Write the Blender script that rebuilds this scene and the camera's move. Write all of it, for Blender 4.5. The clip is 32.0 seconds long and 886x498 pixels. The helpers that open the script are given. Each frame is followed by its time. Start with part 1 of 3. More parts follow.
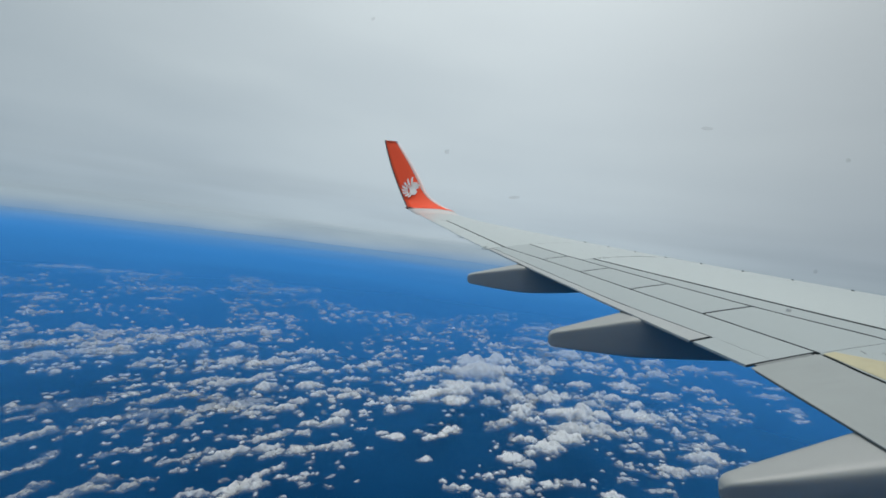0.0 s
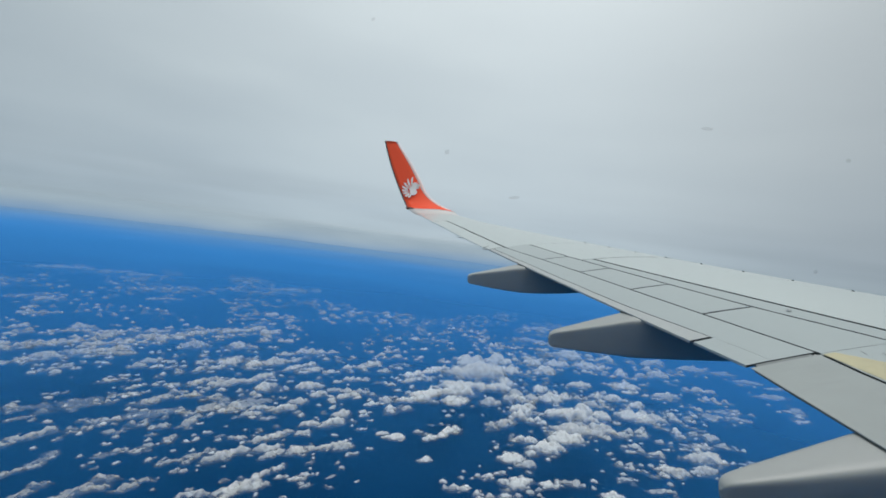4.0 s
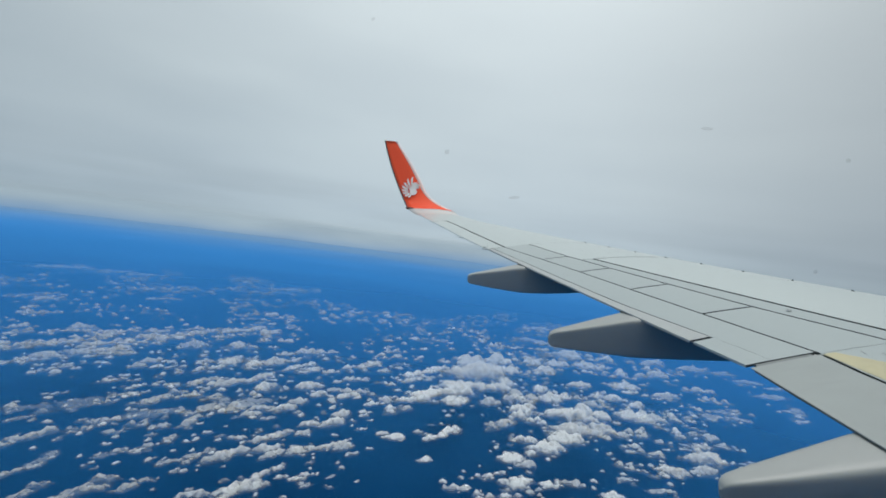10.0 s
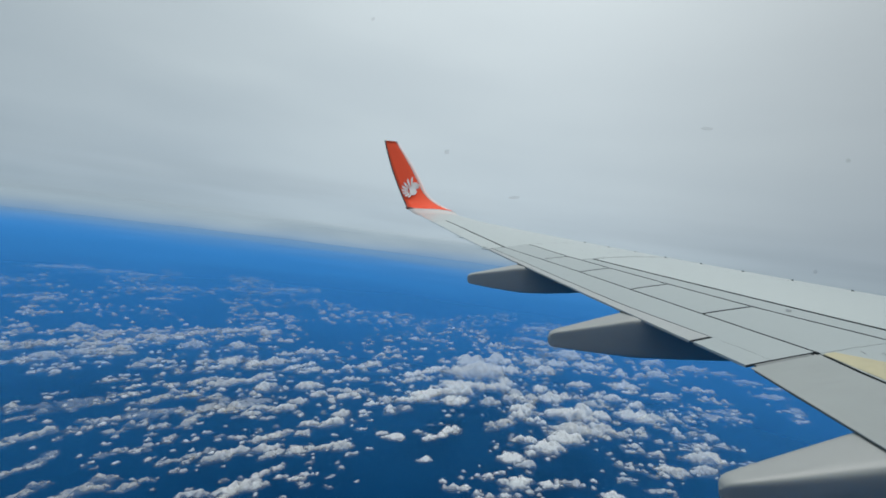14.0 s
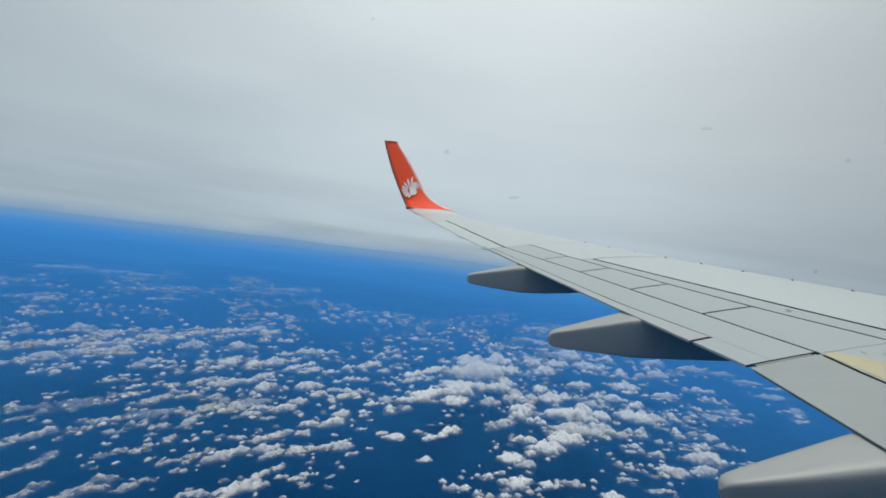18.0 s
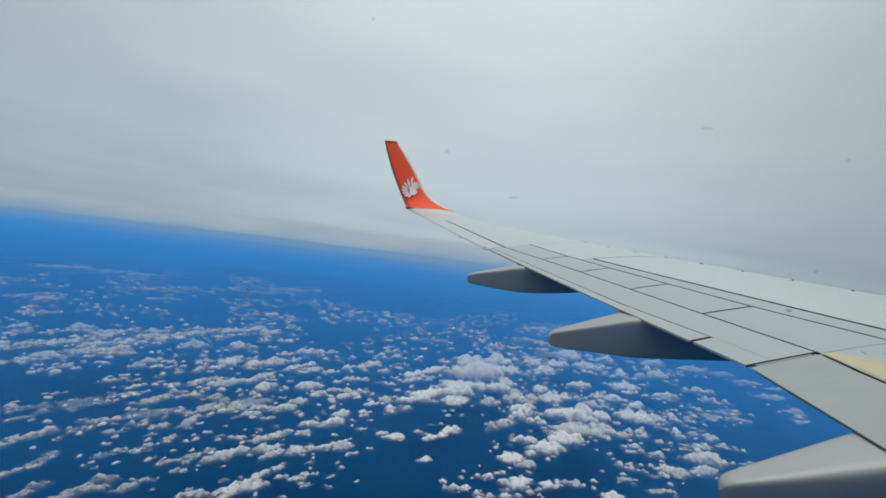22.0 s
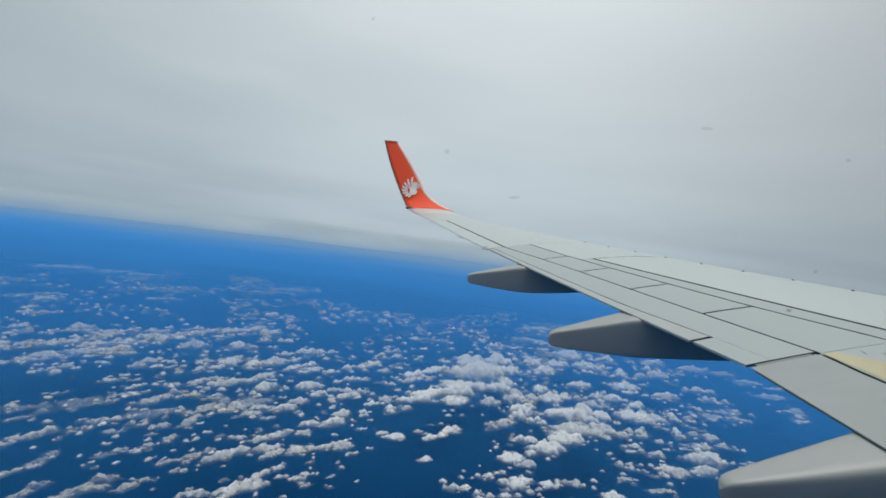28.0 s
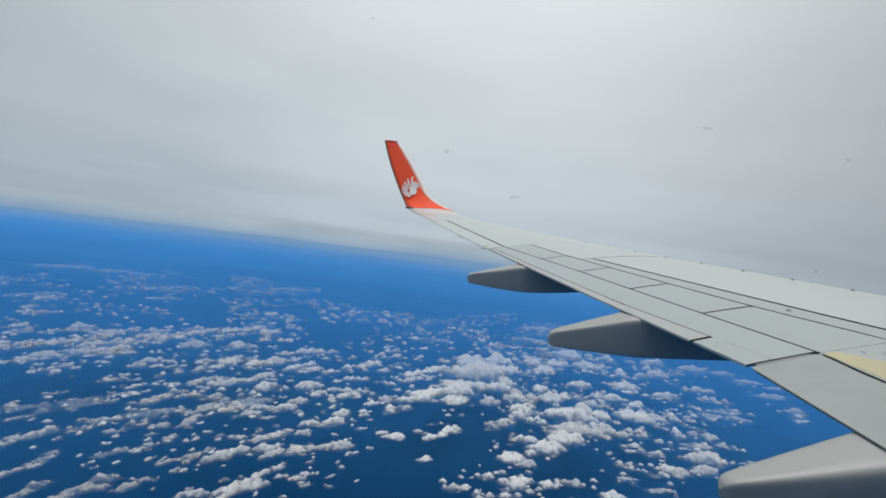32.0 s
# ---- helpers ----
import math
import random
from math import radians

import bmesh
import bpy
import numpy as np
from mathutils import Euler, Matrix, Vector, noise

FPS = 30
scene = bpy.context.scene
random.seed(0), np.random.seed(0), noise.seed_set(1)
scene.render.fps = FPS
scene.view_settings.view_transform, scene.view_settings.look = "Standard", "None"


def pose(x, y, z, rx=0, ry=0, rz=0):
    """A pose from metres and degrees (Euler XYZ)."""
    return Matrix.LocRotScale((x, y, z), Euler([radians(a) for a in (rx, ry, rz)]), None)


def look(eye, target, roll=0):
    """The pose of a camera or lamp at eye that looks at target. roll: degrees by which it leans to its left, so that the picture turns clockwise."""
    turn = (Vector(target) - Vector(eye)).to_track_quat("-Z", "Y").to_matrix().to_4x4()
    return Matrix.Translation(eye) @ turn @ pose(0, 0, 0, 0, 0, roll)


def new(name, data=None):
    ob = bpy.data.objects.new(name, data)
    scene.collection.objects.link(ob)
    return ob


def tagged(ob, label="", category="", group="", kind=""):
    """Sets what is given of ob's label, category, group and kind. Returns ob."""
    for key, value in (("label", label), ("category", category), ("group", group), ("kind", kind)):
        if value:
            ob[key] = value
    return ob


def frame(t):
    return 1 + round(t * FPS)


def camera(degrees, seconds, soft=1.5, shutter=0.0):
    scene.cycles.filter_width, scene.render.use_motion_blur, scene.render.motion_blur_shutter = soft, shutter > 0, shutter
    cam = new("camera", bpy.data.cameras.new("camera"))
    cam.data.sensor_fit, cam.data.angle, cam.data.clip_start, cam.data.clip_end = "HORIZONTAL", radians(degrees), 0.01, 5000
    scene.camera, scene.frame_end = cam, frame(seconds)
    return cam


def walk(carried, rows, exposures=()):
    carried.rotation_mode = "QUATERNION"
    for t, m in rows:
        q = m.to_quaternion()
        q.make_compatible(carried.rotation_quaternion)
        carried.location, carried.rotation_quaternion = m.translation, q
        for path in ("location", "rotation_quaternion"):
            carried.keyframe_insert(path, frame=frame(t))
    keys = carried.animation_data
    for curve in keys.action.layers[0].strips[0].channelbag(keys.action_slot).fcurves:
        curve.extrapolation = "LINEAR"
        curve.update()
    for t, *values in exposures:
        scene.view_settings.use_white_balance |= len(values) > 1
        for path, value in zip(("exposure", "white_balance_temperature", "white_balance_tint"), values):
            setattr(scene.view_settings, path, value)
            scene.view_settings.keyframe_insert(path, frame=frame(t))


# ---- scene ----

# ------------------------------------------------------------------ camera
# Seen through a cabin window behind the left wing: x forward, y out along the wing, z up.
BANK = -1.45
EYE = Vector((-9.213, 1.72, 1.3525))
AIM = Vector((math.sin(0.0089) * math.cos(0.0028), math.cos(0.0089) * math.cos(0.0028), -math.sin(0.0028)))
cam = camera(84.0, 32.0, soft=1.8)
# the aircraft banks a little, and the camera with it
BANK_TURN = Matrix.Translation(EYE) @ Matrix.Rotation(radians(BANK), 4, "Y") @ Matrix.Translation(-EYE)
VIEW = look(EYE, EYE + AIM, 0) @ pose(0, 0, 0, 0, 0, 5.861)
SWAY = [(0, 0.0, 0.0), (3, 0.03, 0.01), (7, 0.05, 0.02), (11, 0.02, 0.0), (16, 0.02, -0.01), (22, 0.01, 0.0), (28, 0.0, 0.01), (32, -0.03, 0.0)]
walk(cam, [(t, BANK_TURN @ VIEW @ pose(0, 0, 0, up, side, 0)) for t, up, side in SWAY],
     exposures=[(0.0, -0.14, 6420, 9.5), (3.0, -0.12, 6420, 9.5), (6.5, -0.02, 6380, 9), (9.0, -0.04, 6400, 9), (12.0, -0.10, 6360, 9), (14.0, -0.12, 6360, 9), (17.0, -0.04, 6480, 10),
                (19.0, -0.03, 6480, 10), (20.0, -0.10, 6400, 9.5), (22.0, -0.11, 6460, 9.5), (25.0, -0.11, 6480, 10), (28.0, -0.10, 6500, 10), (30.0, -0.05, 6580, 12), (32.0, -0.03, 6650, 13)])

# ------------------------------------------------------------------ world and sun
SUN_ELEV, SUN_AZ = 78.0, 50.0          # azimuth counted from +y towards +x
SEA_Z, CLOUD_Z, REACH = -170.0, -125.0, 4950.0


def setup_world():
    world = bpy.data.worlds.new("overcast_sky")
    scene.world = world
    world.use_nodes = True
    nt = world.node_tree
    nt.nodes.clear()
    n, l = nt.nodes.new, nt.links.new
    out, bg = n("ShaderNodeOutputWorld"), n("ShaderNodeBackground")
    l(bg.outputs[0], out.inputs[0])
    sky = n("ShaderNodeTexSky")
    sky.sky_type, sky.sun_disc = "NISHITA", False
    sky.sun_elevation, sky.sun_rotation = radians(SUN_ELEV), radians(SUN_AZ)
    sky.altitude = 9000
    tc = n("ShaderNodeTexCoord")
    # cloud sheet: large soft patches, stretched along the horizon
    mp = n("ShaderNodeMapping")
    mp.inputs["Scale"].default_value = (1.0, 1.0, 4.5)
    l(tc.outputs["Generated"], mp.inputs[0])
    big = n("ShaderNodeTexNoise")
    big.inputs["Scale"].default_value, big.inputs["Detail"].default_value, big.inputs["Roughness"].default_value = 1.6, 3.0, 0.45
    l(mp.outputs[0], big.inputs["Vector"])
    ramp = n("ShaderNodeValToRGB")
    ramp.color_ramp.elements[0].position, ramp.color_ramp.elements[0].color = 0.3, (0.362, 0.442, 0.49, 1)
    ramp.color_ramp.elements[1].position, ramp.color_ramp.elements[1].color = 0.7, (0.488, 0.57, 0.602, 1)
    l(big.outputs[0], ramp.inputs[0])
    # the sheet is thinner and brighter round the sun behind it
    s = Vector((math.sin(radians(SUN_AZ)) * math.cos(radians(SUN_ELEV)), math.cos(radians(SUN_AZ)) * math.cos(radians(SUN_ELEV)), math.sin(radians(SUN_ELEV))))
    dot = n("ShaderNodeVectorMath")
    dot.operation = "DOT_PRODUCT"
    dot.inputs[1].default_value = s
    l(tc.outputs["Generated"], dot.inputs[0])
    glow = n("ShaderNodeMapRange")
    glow.interpolation_type = "SMOOTHSTEP"
    glow.inputs["From Min"].default_value, glow.inputs["From Max"].default_value = 0.0, 1.0
    glow.inputs["To Min"].default_value, glow.inputs["To Max"].default_value = 0.0, 1.0
    l(dot.outputs["Value"], glow.inputs["Value"])
    bright = n("ShaderNodeMix")
    bright.data_type = "RGBA"
    l(glow.outputs[0], bright.inputs["Factor"])
    l(ramp.outputs[0], bright.inputs["A"])
    bright.inputs["B"].default_value = (0.90, 0.965, 0.965, 1)
    sep = n("ShaderNodeSeparateXYZ")
    l(tc.outputs["Generated"], sep.inputs[0])
    ahead, astern = n("ShaderNodeMapRange"), n("ShaderNodeMapRange")
    for node, a, b, low in ((ahead, 0.12, 0.85, 0.61), (astern, -0.12, -0.85, 0.88)):
        node.interpolation_type = "SMOOTHSTEP"
        node.inputs["From Min"].default_value, node.inputs["From Max"].default_value = a, b
        node.inputs["To Min"].default_value, node.inputs["To Max"].default_value = 1.0, low
        l(sep.outputs["X"], node.inputs["Value"])
    depth = n("ShaderNodeMath")
    depth.operation = "MULTIPLY"
    l(ahead.outputs[0], depth.inputs[0])
    l(astern.outputs[0], depth.inputs[1])
    # long grey streaks low over the horizon
    mp2, low = n("ShaderNodeMapping"), n("ShaderNodeMapRange")
    mp2.inputs["Scale"].default_value = (1.1, 1.1, 13.0)
    l(tc.outputs["Generated"], mp2.inputs[0])
    streak = n("ShaderNodeTexNoise")
    streak.inputs["Scale"].default_value, streak.inputs["Detail"].default_value = 1.7, 2.5
    l(mp2.outputs[0], streak.inputs["Vector"])
    low.interpolation_type = "SMOOTHSTEP"
    low.inputs["From Min"].default_value, low.inputs["From Max"].default_value = 0.02, 0.16
    low.inputs["To Min"].default_value, low.inputs["To Max"].default_value = 1.0, 0.0
    l(sep.outputs["Z"], low.inputs["Value"])
    sw = n("ShaderNodeMapRange")
    sw.inputs["From Min"].default_value, sw.inputs["From Max"].default_value = 0.3, 0.62
    sw.inputs["To Min"].default_value, sw.inputs["To Max"].default_value = 0.82, 0.98
    l(streak.outputs[0], sw.inputs["Value"])
    part_of = n("ShaderNodeMix")
    l(low.outputs[0], part_of.inputs["Factor"])
    part_of.inputs["A"].default_value = 1.0
    l(sw.outputs[0], part_of.inputs["B"])
    both = n("ShaderNodeMath")
    both.operation = "MULTIPLY"
    l(depth.outputs[0], both.inputs[0])
    l(part_of.outputs["Result"], both.inputs[1])
    depth = both
    dim = n("ShaderNodeVectorMath")
    dim.operation = "SCALE"
    l(bright.outputs["Result"], dim.inputs[0])
    l(depth.outputs[0], dim.inputs["Scale"])
    sc = n("ShaderNodeVectorMath")
    sc.operation = "SCALE"
    sc.inputs["Scale"].default_value = 0.012
    l(sky.outputs[0], sc.inputs[0])
    add = n("ShaderNodeVectorMath")
    add.operation = "ADD"
    l(dim.outputs[0], add.inputs[0])
    l(sc.outputs[0], add.inputs[1])
    l(add.outputs[0], bg.inputs[0])
    bg.inputs[1].default_value = 1.0
    lamp = bpy.data.lights.new("sun", "SUN")
    lamp.energy, lamp.angle, lamp.color = 1.4, radians(38), (1.0, 0.97, 0.925)
    ob = new("sun", lamp)
    ob.matrix_world = look(s * 60, (0, 0, 0))


setup_world()


# ------------------------------------------------------------------ materials
def material(name, color, rough=0.5, metal=0.0, spec=0.5, vary=0.08, scale=3.0, fine=40.0, bump=0.0, streak=None):
    """A painted or plain surface with variation at two scales."""
    m = bpy.data.materials.new(name)
    m.use_nodes = True
    nt = m.node_tree
    n, l = nt.nodes.new, nt.links.new
    b = nt.nodes["Principled BSDF"]
    tc = n("ShaderNodeTexCoord")
    vec = tc.outputs["Object"]
    if streak:
        mp = n("ShaderNodeMapping")
        mp.inputs["Scale"].default_value = streak
        l(vec, mp.inputs[0])
        vec = mp.outputs[0]
    a, c = n("ShaderNodeTexNoise"), n("ShaderNodeTexNoise")
    a.inputs["Scale"].default_value, a.inputs["Detail"].default_value = scale, 4
    c.inputs["Scale"].default_value, c.inputs["Detail"].default_value = fine, 3
    l(vec, a.inputs["Vector"])
    l(vec, c.inputs["Vector"])
    mul = n("ShaderNodeMath")
    mul.operation = "ADD"
    l(a.outputs[0], mul.inputs[0])
    l(c.outputs[0], mul.inputs[1])
    rng = n("ShaderNodeMapRange")
    rng.inputs["From Min"].default_value, rng.inputs["From Max"].default_value = 0.6, 1.4
    rng.inputs["To Min"].default_value, rng.inputs["To Max"].default_value = 1 - vary, 1 + vary
    l(mul.outputs[0], rng.inputs["Value"])
    sc = n("ShaderNodeVectorMath")
    sc.operation = "SCALE"
    sc.inputs[0].default_value = color
    l(rng.outputs[0], sc.inputs["Scale"])
    l(sc.outputs[0], b.inputs["Base Color"])
    rr = n("ShaderNodeMapRange")
    rr.inputs["To Min"].default_value, rr.inputs["To Max"].default_value = max(0.02, rough - 0.1), min(1, rough + 0.1)
    l(a.outputs[0], rr.inputs["Value"])
    l(rr.outputs[0], b.inputs["Roughness"])
    b.inputs["Metallic"].default_value = metal
    b.inputs["Specular IOR Level"].default_value = spec
    if bump:
        bp = n("ShaderNodeBump")
        bp.inputs["Strength"].default_value, bp.inputs["Distance"].default_value = bump, 0.02
        l(c.outputs[0], bp.inputs["Height"])
        l(bp.outputs[0], b.inputs["Normal"])
    return m


WING_GREY = material("wing_grey_paint", (0.322, 0.366, 0.37), 0.34, spec=0.7, vary=0.035, scale=0.7, fine=6, streak=(0.5, 2.0, 1))
AFT_GREY = material("aft_flap_paint", (0.352, 0.372, 0.372), 0.38, spec=0.65, vary=0.06, scale=0.9, fine=7, streak=(0.5, 2.0, 1))
FLAP_GREY = material("flap_grey_paint", (0.272, 0.298, 0.292), 0.4, spec=0.6, vary=0.07, scale=0.9, fine=7, streak=(0.5, 2.0, 1))
SLAT_GREY = material("slat_pale_paint", (0.42, 0.468, 0.465), 0.34, spec=0.9, vary=0.03, scale=0.6, fine=5)
FAIRING = material("fairing_grey_paint", (0.288, 0.302, 0.296), 0.42, spec=0.7, vary=0.05, scale=1.4, fine=9, streak=(0.6, 2, 2))
GAP = material("gap_dark", (0.035, 0.045, 0.05), 0.8, spec=0.2, vary=0.2)
SEAL_GREY = material("grey_seal", (0.20, 0.215, 0.215), 0.7, spec=0.3, vary=0.15)
DARK_TRIM = material("dark_trim", (0.07, 0.09, 0.09), 0.7, spec=0.3, vary=0.2)
ALU = material("bare_aluminium", (0.42, 0.44, 0.45), 0.45, metal=0.6, vary=0.1)
YELLOW = material("yellow_primer", (0.455, 0.415, 0.265), 0.65, vary=0.1, scale=3, fine=14)
RED = material("orange_red_paint", (0.98, 0.105, 0.042), 0.5, spec=0.15, vary=0.06, scale=1.2, fine=8)
DARK_RED = material("dark_red_paint", (0.10, 0.022, 0.018), 0.55, vary=0.1)
# grey warmed and lifted: the winglet's reflected red and a highlight painted in
TIP_GREY = material("tip_paint_with_bounce", (0.54, 0.52, 0.505), 0.38, spec=0.7, vary=0.05, scale=1.0, fine=6)
PINK = material("pale_leading_edge", (0.9, 0.66, 0.6), 0.4, vary=0.08)
WHITE = material("white_paint", (0.85, 0.80, 0.77), 0.4, vary=0.03)
HULL = material("hull_white_paint", (0.78, 0.79, 0.79), 0.4, vary=0.03)
LINER = material("cabin_liner", (0.45, 0.45, 0.43), 0.7, vary=0.04)


def sea_material():
    m = bpy.data.materials.new("deep_blue_sea")
    m.use_nodes = True
    nt = m.node_tree
    n, l = nt.nodes.new, nt.links.new
    b = nt.nodes["Principled BSDF"]
    tc = n("ShaderNodeTexCoord")
    a, c = n("ShaderNodeTexNoise"), n("ShaderNodeTexNoise")
    a.inputs["Scale"].default_value, a.inputs["Detail"].default_value = 0.0035, 3
    c.inputs["Scale"].default_value, c.inputs["Detail"].default_value = 0.12, 4
    l(tc.outputs["Object"], a.inputs["Vector"])
    l(tc.outputs["Object"], c.inputs["Vector"])
    ramp = n("ShaderNodeValToRGB")
    ramp.color_ramp.elements[0].position, ramp.color_ramp.elements[0].color = 0.3, (0.004, 0.041, 0.118, 1)
    ramp.color_ramp.elements[1].position, ramp.color_ramp.elements[1].color = 0.75, (0.006, 0.062, 0.168, 1)
    l(a.outputs[0], ramp.inputs[0])
    l(ramp.outputs[0], b.inputs["Base Color"])
    b.inputs["Roughness"].default_value = 0.45
    b.inputs["Specular IOR Level"].default_value = 0.0
    bp = n("ShaderNodeBump")
    bp.inputs["Strength"].default_value, bp.inputs["Distance"].default_value = 0.25, 2.0
    l(c.outputs[0], bp.inputs["Height"])
    l(bp.outputs[0], b.inputs["Normal"])
    return m


def cloud_material():
    """Billows; the share of each lump that is mist is stored with it as 'thick'."""
    m = bpy.data.materials.new("cumulus_white")
    m.use_nodes = True
    nt = m.node_tree
    nt.nodes.clear()
    n, l = nt.nodes.new, nt.links.new
    out = n("ShaderNodeOutputMaterial")
    d, t, mix = n("ShaderNodeBsdfDiffuse"), n("ShaderNodeBsdfTranslucent"), n("ShaderNodeMixShader")
    tc = n("ShaderNodeTexCoord")
    a = n("ShaderNodeTexNoise")
    a.inputs["Scale"].default_value, a.inputs["Detail"].default_value, a.inputs["Roughness"].default_value = 5.0, 4, 0.55
    l(tc.outputs["Object"], a.inputs["Vector"])
    bp = n("ShaderNodeBump")
    bp.inputs["Strength"].default_value, bp.inputs["Distance"].default_value = 0.25, 0.05
    l(a.outputs[0], bp.inputs["Height"])
    soft = n("ShaderNodeMix")
    soft.data_type = "VECTOR"
    soft.inputs["Factor"].default_value = 0.84
    soft.inputs["B"].default_value = (0, 0, 1)
    l(bp.outputs[0], soft.inputs["A"])
    unit = n("ShaderNodeVectorMath")
    unit.operation = "NORMALIZE"
    l(soft.outputs["Result"], unit.inputs[0])
    l(unit.outputs[0], d.inputs["Normal"])
    d.inputs[0].default_value = (0.94, 0.965, 0.975, 1)
    t.inputs[0].default_value = (0.94, 0.965, 0.975, 1)
    mix.inputs[0].default_value = 0.47
    l(d.outputs[0], mix.inputs[1])
    l(t.outputs[0], mix.inputs[2])
    at = n("ShaderNodeAttribute")
    at.attribute_name = "thick"
    al = n("ShaderNodeMath")
    al.operation = "MULTIPLY"
    al.use_clamp = True
    rag = n("ShaderNodeMapRange")
    rag.inputs["From Min"].default_value, rag.inputs["From Max"].default_value = 0.35, 0.65
    rag.inputs["To Min"].default_value, rag.inputs["To Max"].default_value = 0.8, 1.35
    l(a.outputs[0], rag.inputs["Value"])
    info, var = n("ShaderNodeObjectInfo"), n("ShaderNodeMapRange")
    var.inputs["To Min"].default_value, var.inputs["To Max"].default_value = 0.85, 1.15
    l(info.outputs["Random"], var.inputs["Value"])
    each = n("ShaderNodeMath")
    each.operation = "MULTIPLY"
    l(at.outputs["Fac"], each.inputs[0])
    l(var.outputs[0], each.inputs[1])
    l(each.outputs[0], al.inputs[0])
    l(rag.outputs[0], al.inputs[1])
    tr, veil = n("ShaderNodeBsdfTransparent"), n("ShaderNodeMixShader")
    l(al.outputs[0], veil.inputs[0])
    l(tr.outputs[0], veil.inputs[1])
    l(mix.outputs[0], veil.inputs[2])
    l(veil.outputs[0], out.inputs[0])
    return m


def veil_nodes(name):
    m = bpy.data.materials.new(name)
    m.use_nodes = True
    nt = m.node_tree
    nt.nodes.clear()
    n, l = nt.nodes.new, nt.links.new
    out, tr, mix = n("ShaderNodeOutputMaterial"), n("ShaderNodeBsdfTransparent"), n("ShaderNodeMixShader")
    l(tr.outputs[0], mix.inputs[1])
    l(mix.outputs[0], out.inputs[0])
    tc, sep = n("ShaderNodeTexCoord"), n("ShaderNodeSeparateXYZ")
    l(tc.outputs["Object"], sep.inputs[0])
    return m, n, l, mix, tc, sep


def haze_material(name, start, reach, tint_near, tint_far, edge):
    """Aerial haze painted on a flat sheet, its tint and opacity growing with reach."""
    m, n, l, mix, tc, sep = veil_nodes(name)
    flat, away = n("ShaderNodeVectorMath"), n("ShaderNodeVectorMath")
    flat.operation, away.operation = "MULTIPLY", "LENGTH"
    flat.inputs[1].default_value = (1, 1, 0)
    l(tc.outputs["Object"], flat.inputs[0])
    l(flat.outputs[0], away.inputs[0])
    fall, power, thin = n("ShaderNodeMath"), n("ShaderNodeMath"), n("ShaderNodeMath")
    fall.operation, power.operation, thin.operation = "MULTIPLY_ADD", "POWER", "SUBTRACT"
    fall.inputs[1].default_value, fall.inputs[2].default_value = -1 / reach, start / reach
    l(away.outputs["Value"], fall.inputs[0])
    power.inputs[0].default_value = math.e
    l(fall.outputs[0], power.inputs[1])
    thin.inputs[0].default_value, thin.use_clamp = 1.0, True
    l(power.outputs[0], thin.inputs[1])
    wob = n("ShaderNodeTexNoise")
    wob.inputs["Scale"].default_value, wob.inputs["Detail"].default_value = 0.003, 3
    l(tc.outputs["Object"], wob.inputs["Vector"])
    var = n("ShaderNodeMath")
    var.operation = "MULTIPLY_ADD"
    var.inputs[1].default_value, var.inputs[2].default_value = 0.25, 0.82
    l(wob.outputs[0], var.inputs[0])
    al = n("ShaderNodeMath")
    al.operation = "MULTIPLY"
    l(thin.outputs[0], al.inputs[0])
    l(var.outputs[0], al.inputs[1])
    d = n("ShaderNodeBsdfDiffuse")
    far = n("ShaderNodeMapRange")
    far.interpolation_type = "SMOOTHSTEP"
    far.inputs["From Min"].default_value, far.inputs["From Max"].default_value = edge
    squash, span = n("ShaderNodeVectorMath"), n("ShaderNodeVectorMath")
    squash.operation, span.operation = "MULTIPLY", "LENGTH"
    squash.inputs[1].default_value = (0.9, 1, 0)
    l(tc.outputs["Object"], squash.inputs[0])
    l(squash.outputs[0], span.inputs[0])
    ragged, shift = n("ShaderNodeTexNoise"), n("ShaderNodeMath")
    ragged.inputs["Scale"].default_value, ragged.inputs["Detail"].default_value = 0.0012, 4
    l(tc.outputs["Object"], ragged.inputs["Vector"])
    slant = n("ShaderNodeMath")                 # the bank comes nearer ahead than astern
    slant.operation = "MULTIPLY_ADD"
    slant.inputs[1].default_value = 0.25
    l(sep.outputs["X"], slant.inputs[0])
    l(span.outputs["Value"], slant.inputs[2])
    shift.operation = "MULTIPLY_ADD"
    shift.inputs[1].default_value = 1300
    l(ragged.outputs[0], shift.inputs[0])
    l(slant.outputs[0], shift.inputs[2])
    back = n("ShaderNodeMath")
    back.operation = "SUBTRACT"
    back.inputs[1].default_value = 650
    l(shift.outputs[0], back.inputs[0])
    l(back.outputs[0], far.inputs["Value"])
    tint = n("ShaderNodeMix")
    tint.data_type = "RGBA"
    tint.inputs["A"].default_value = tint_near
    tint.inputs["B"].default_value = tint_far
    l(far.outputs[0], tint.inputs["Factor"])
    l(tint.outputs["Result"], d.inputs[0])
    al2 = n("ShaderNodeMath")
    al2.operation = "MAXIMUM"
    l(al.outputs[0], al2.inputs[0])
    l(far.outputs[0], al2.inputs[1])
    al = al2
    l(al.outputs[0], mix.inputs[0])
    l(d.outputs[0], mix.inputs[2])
    return m


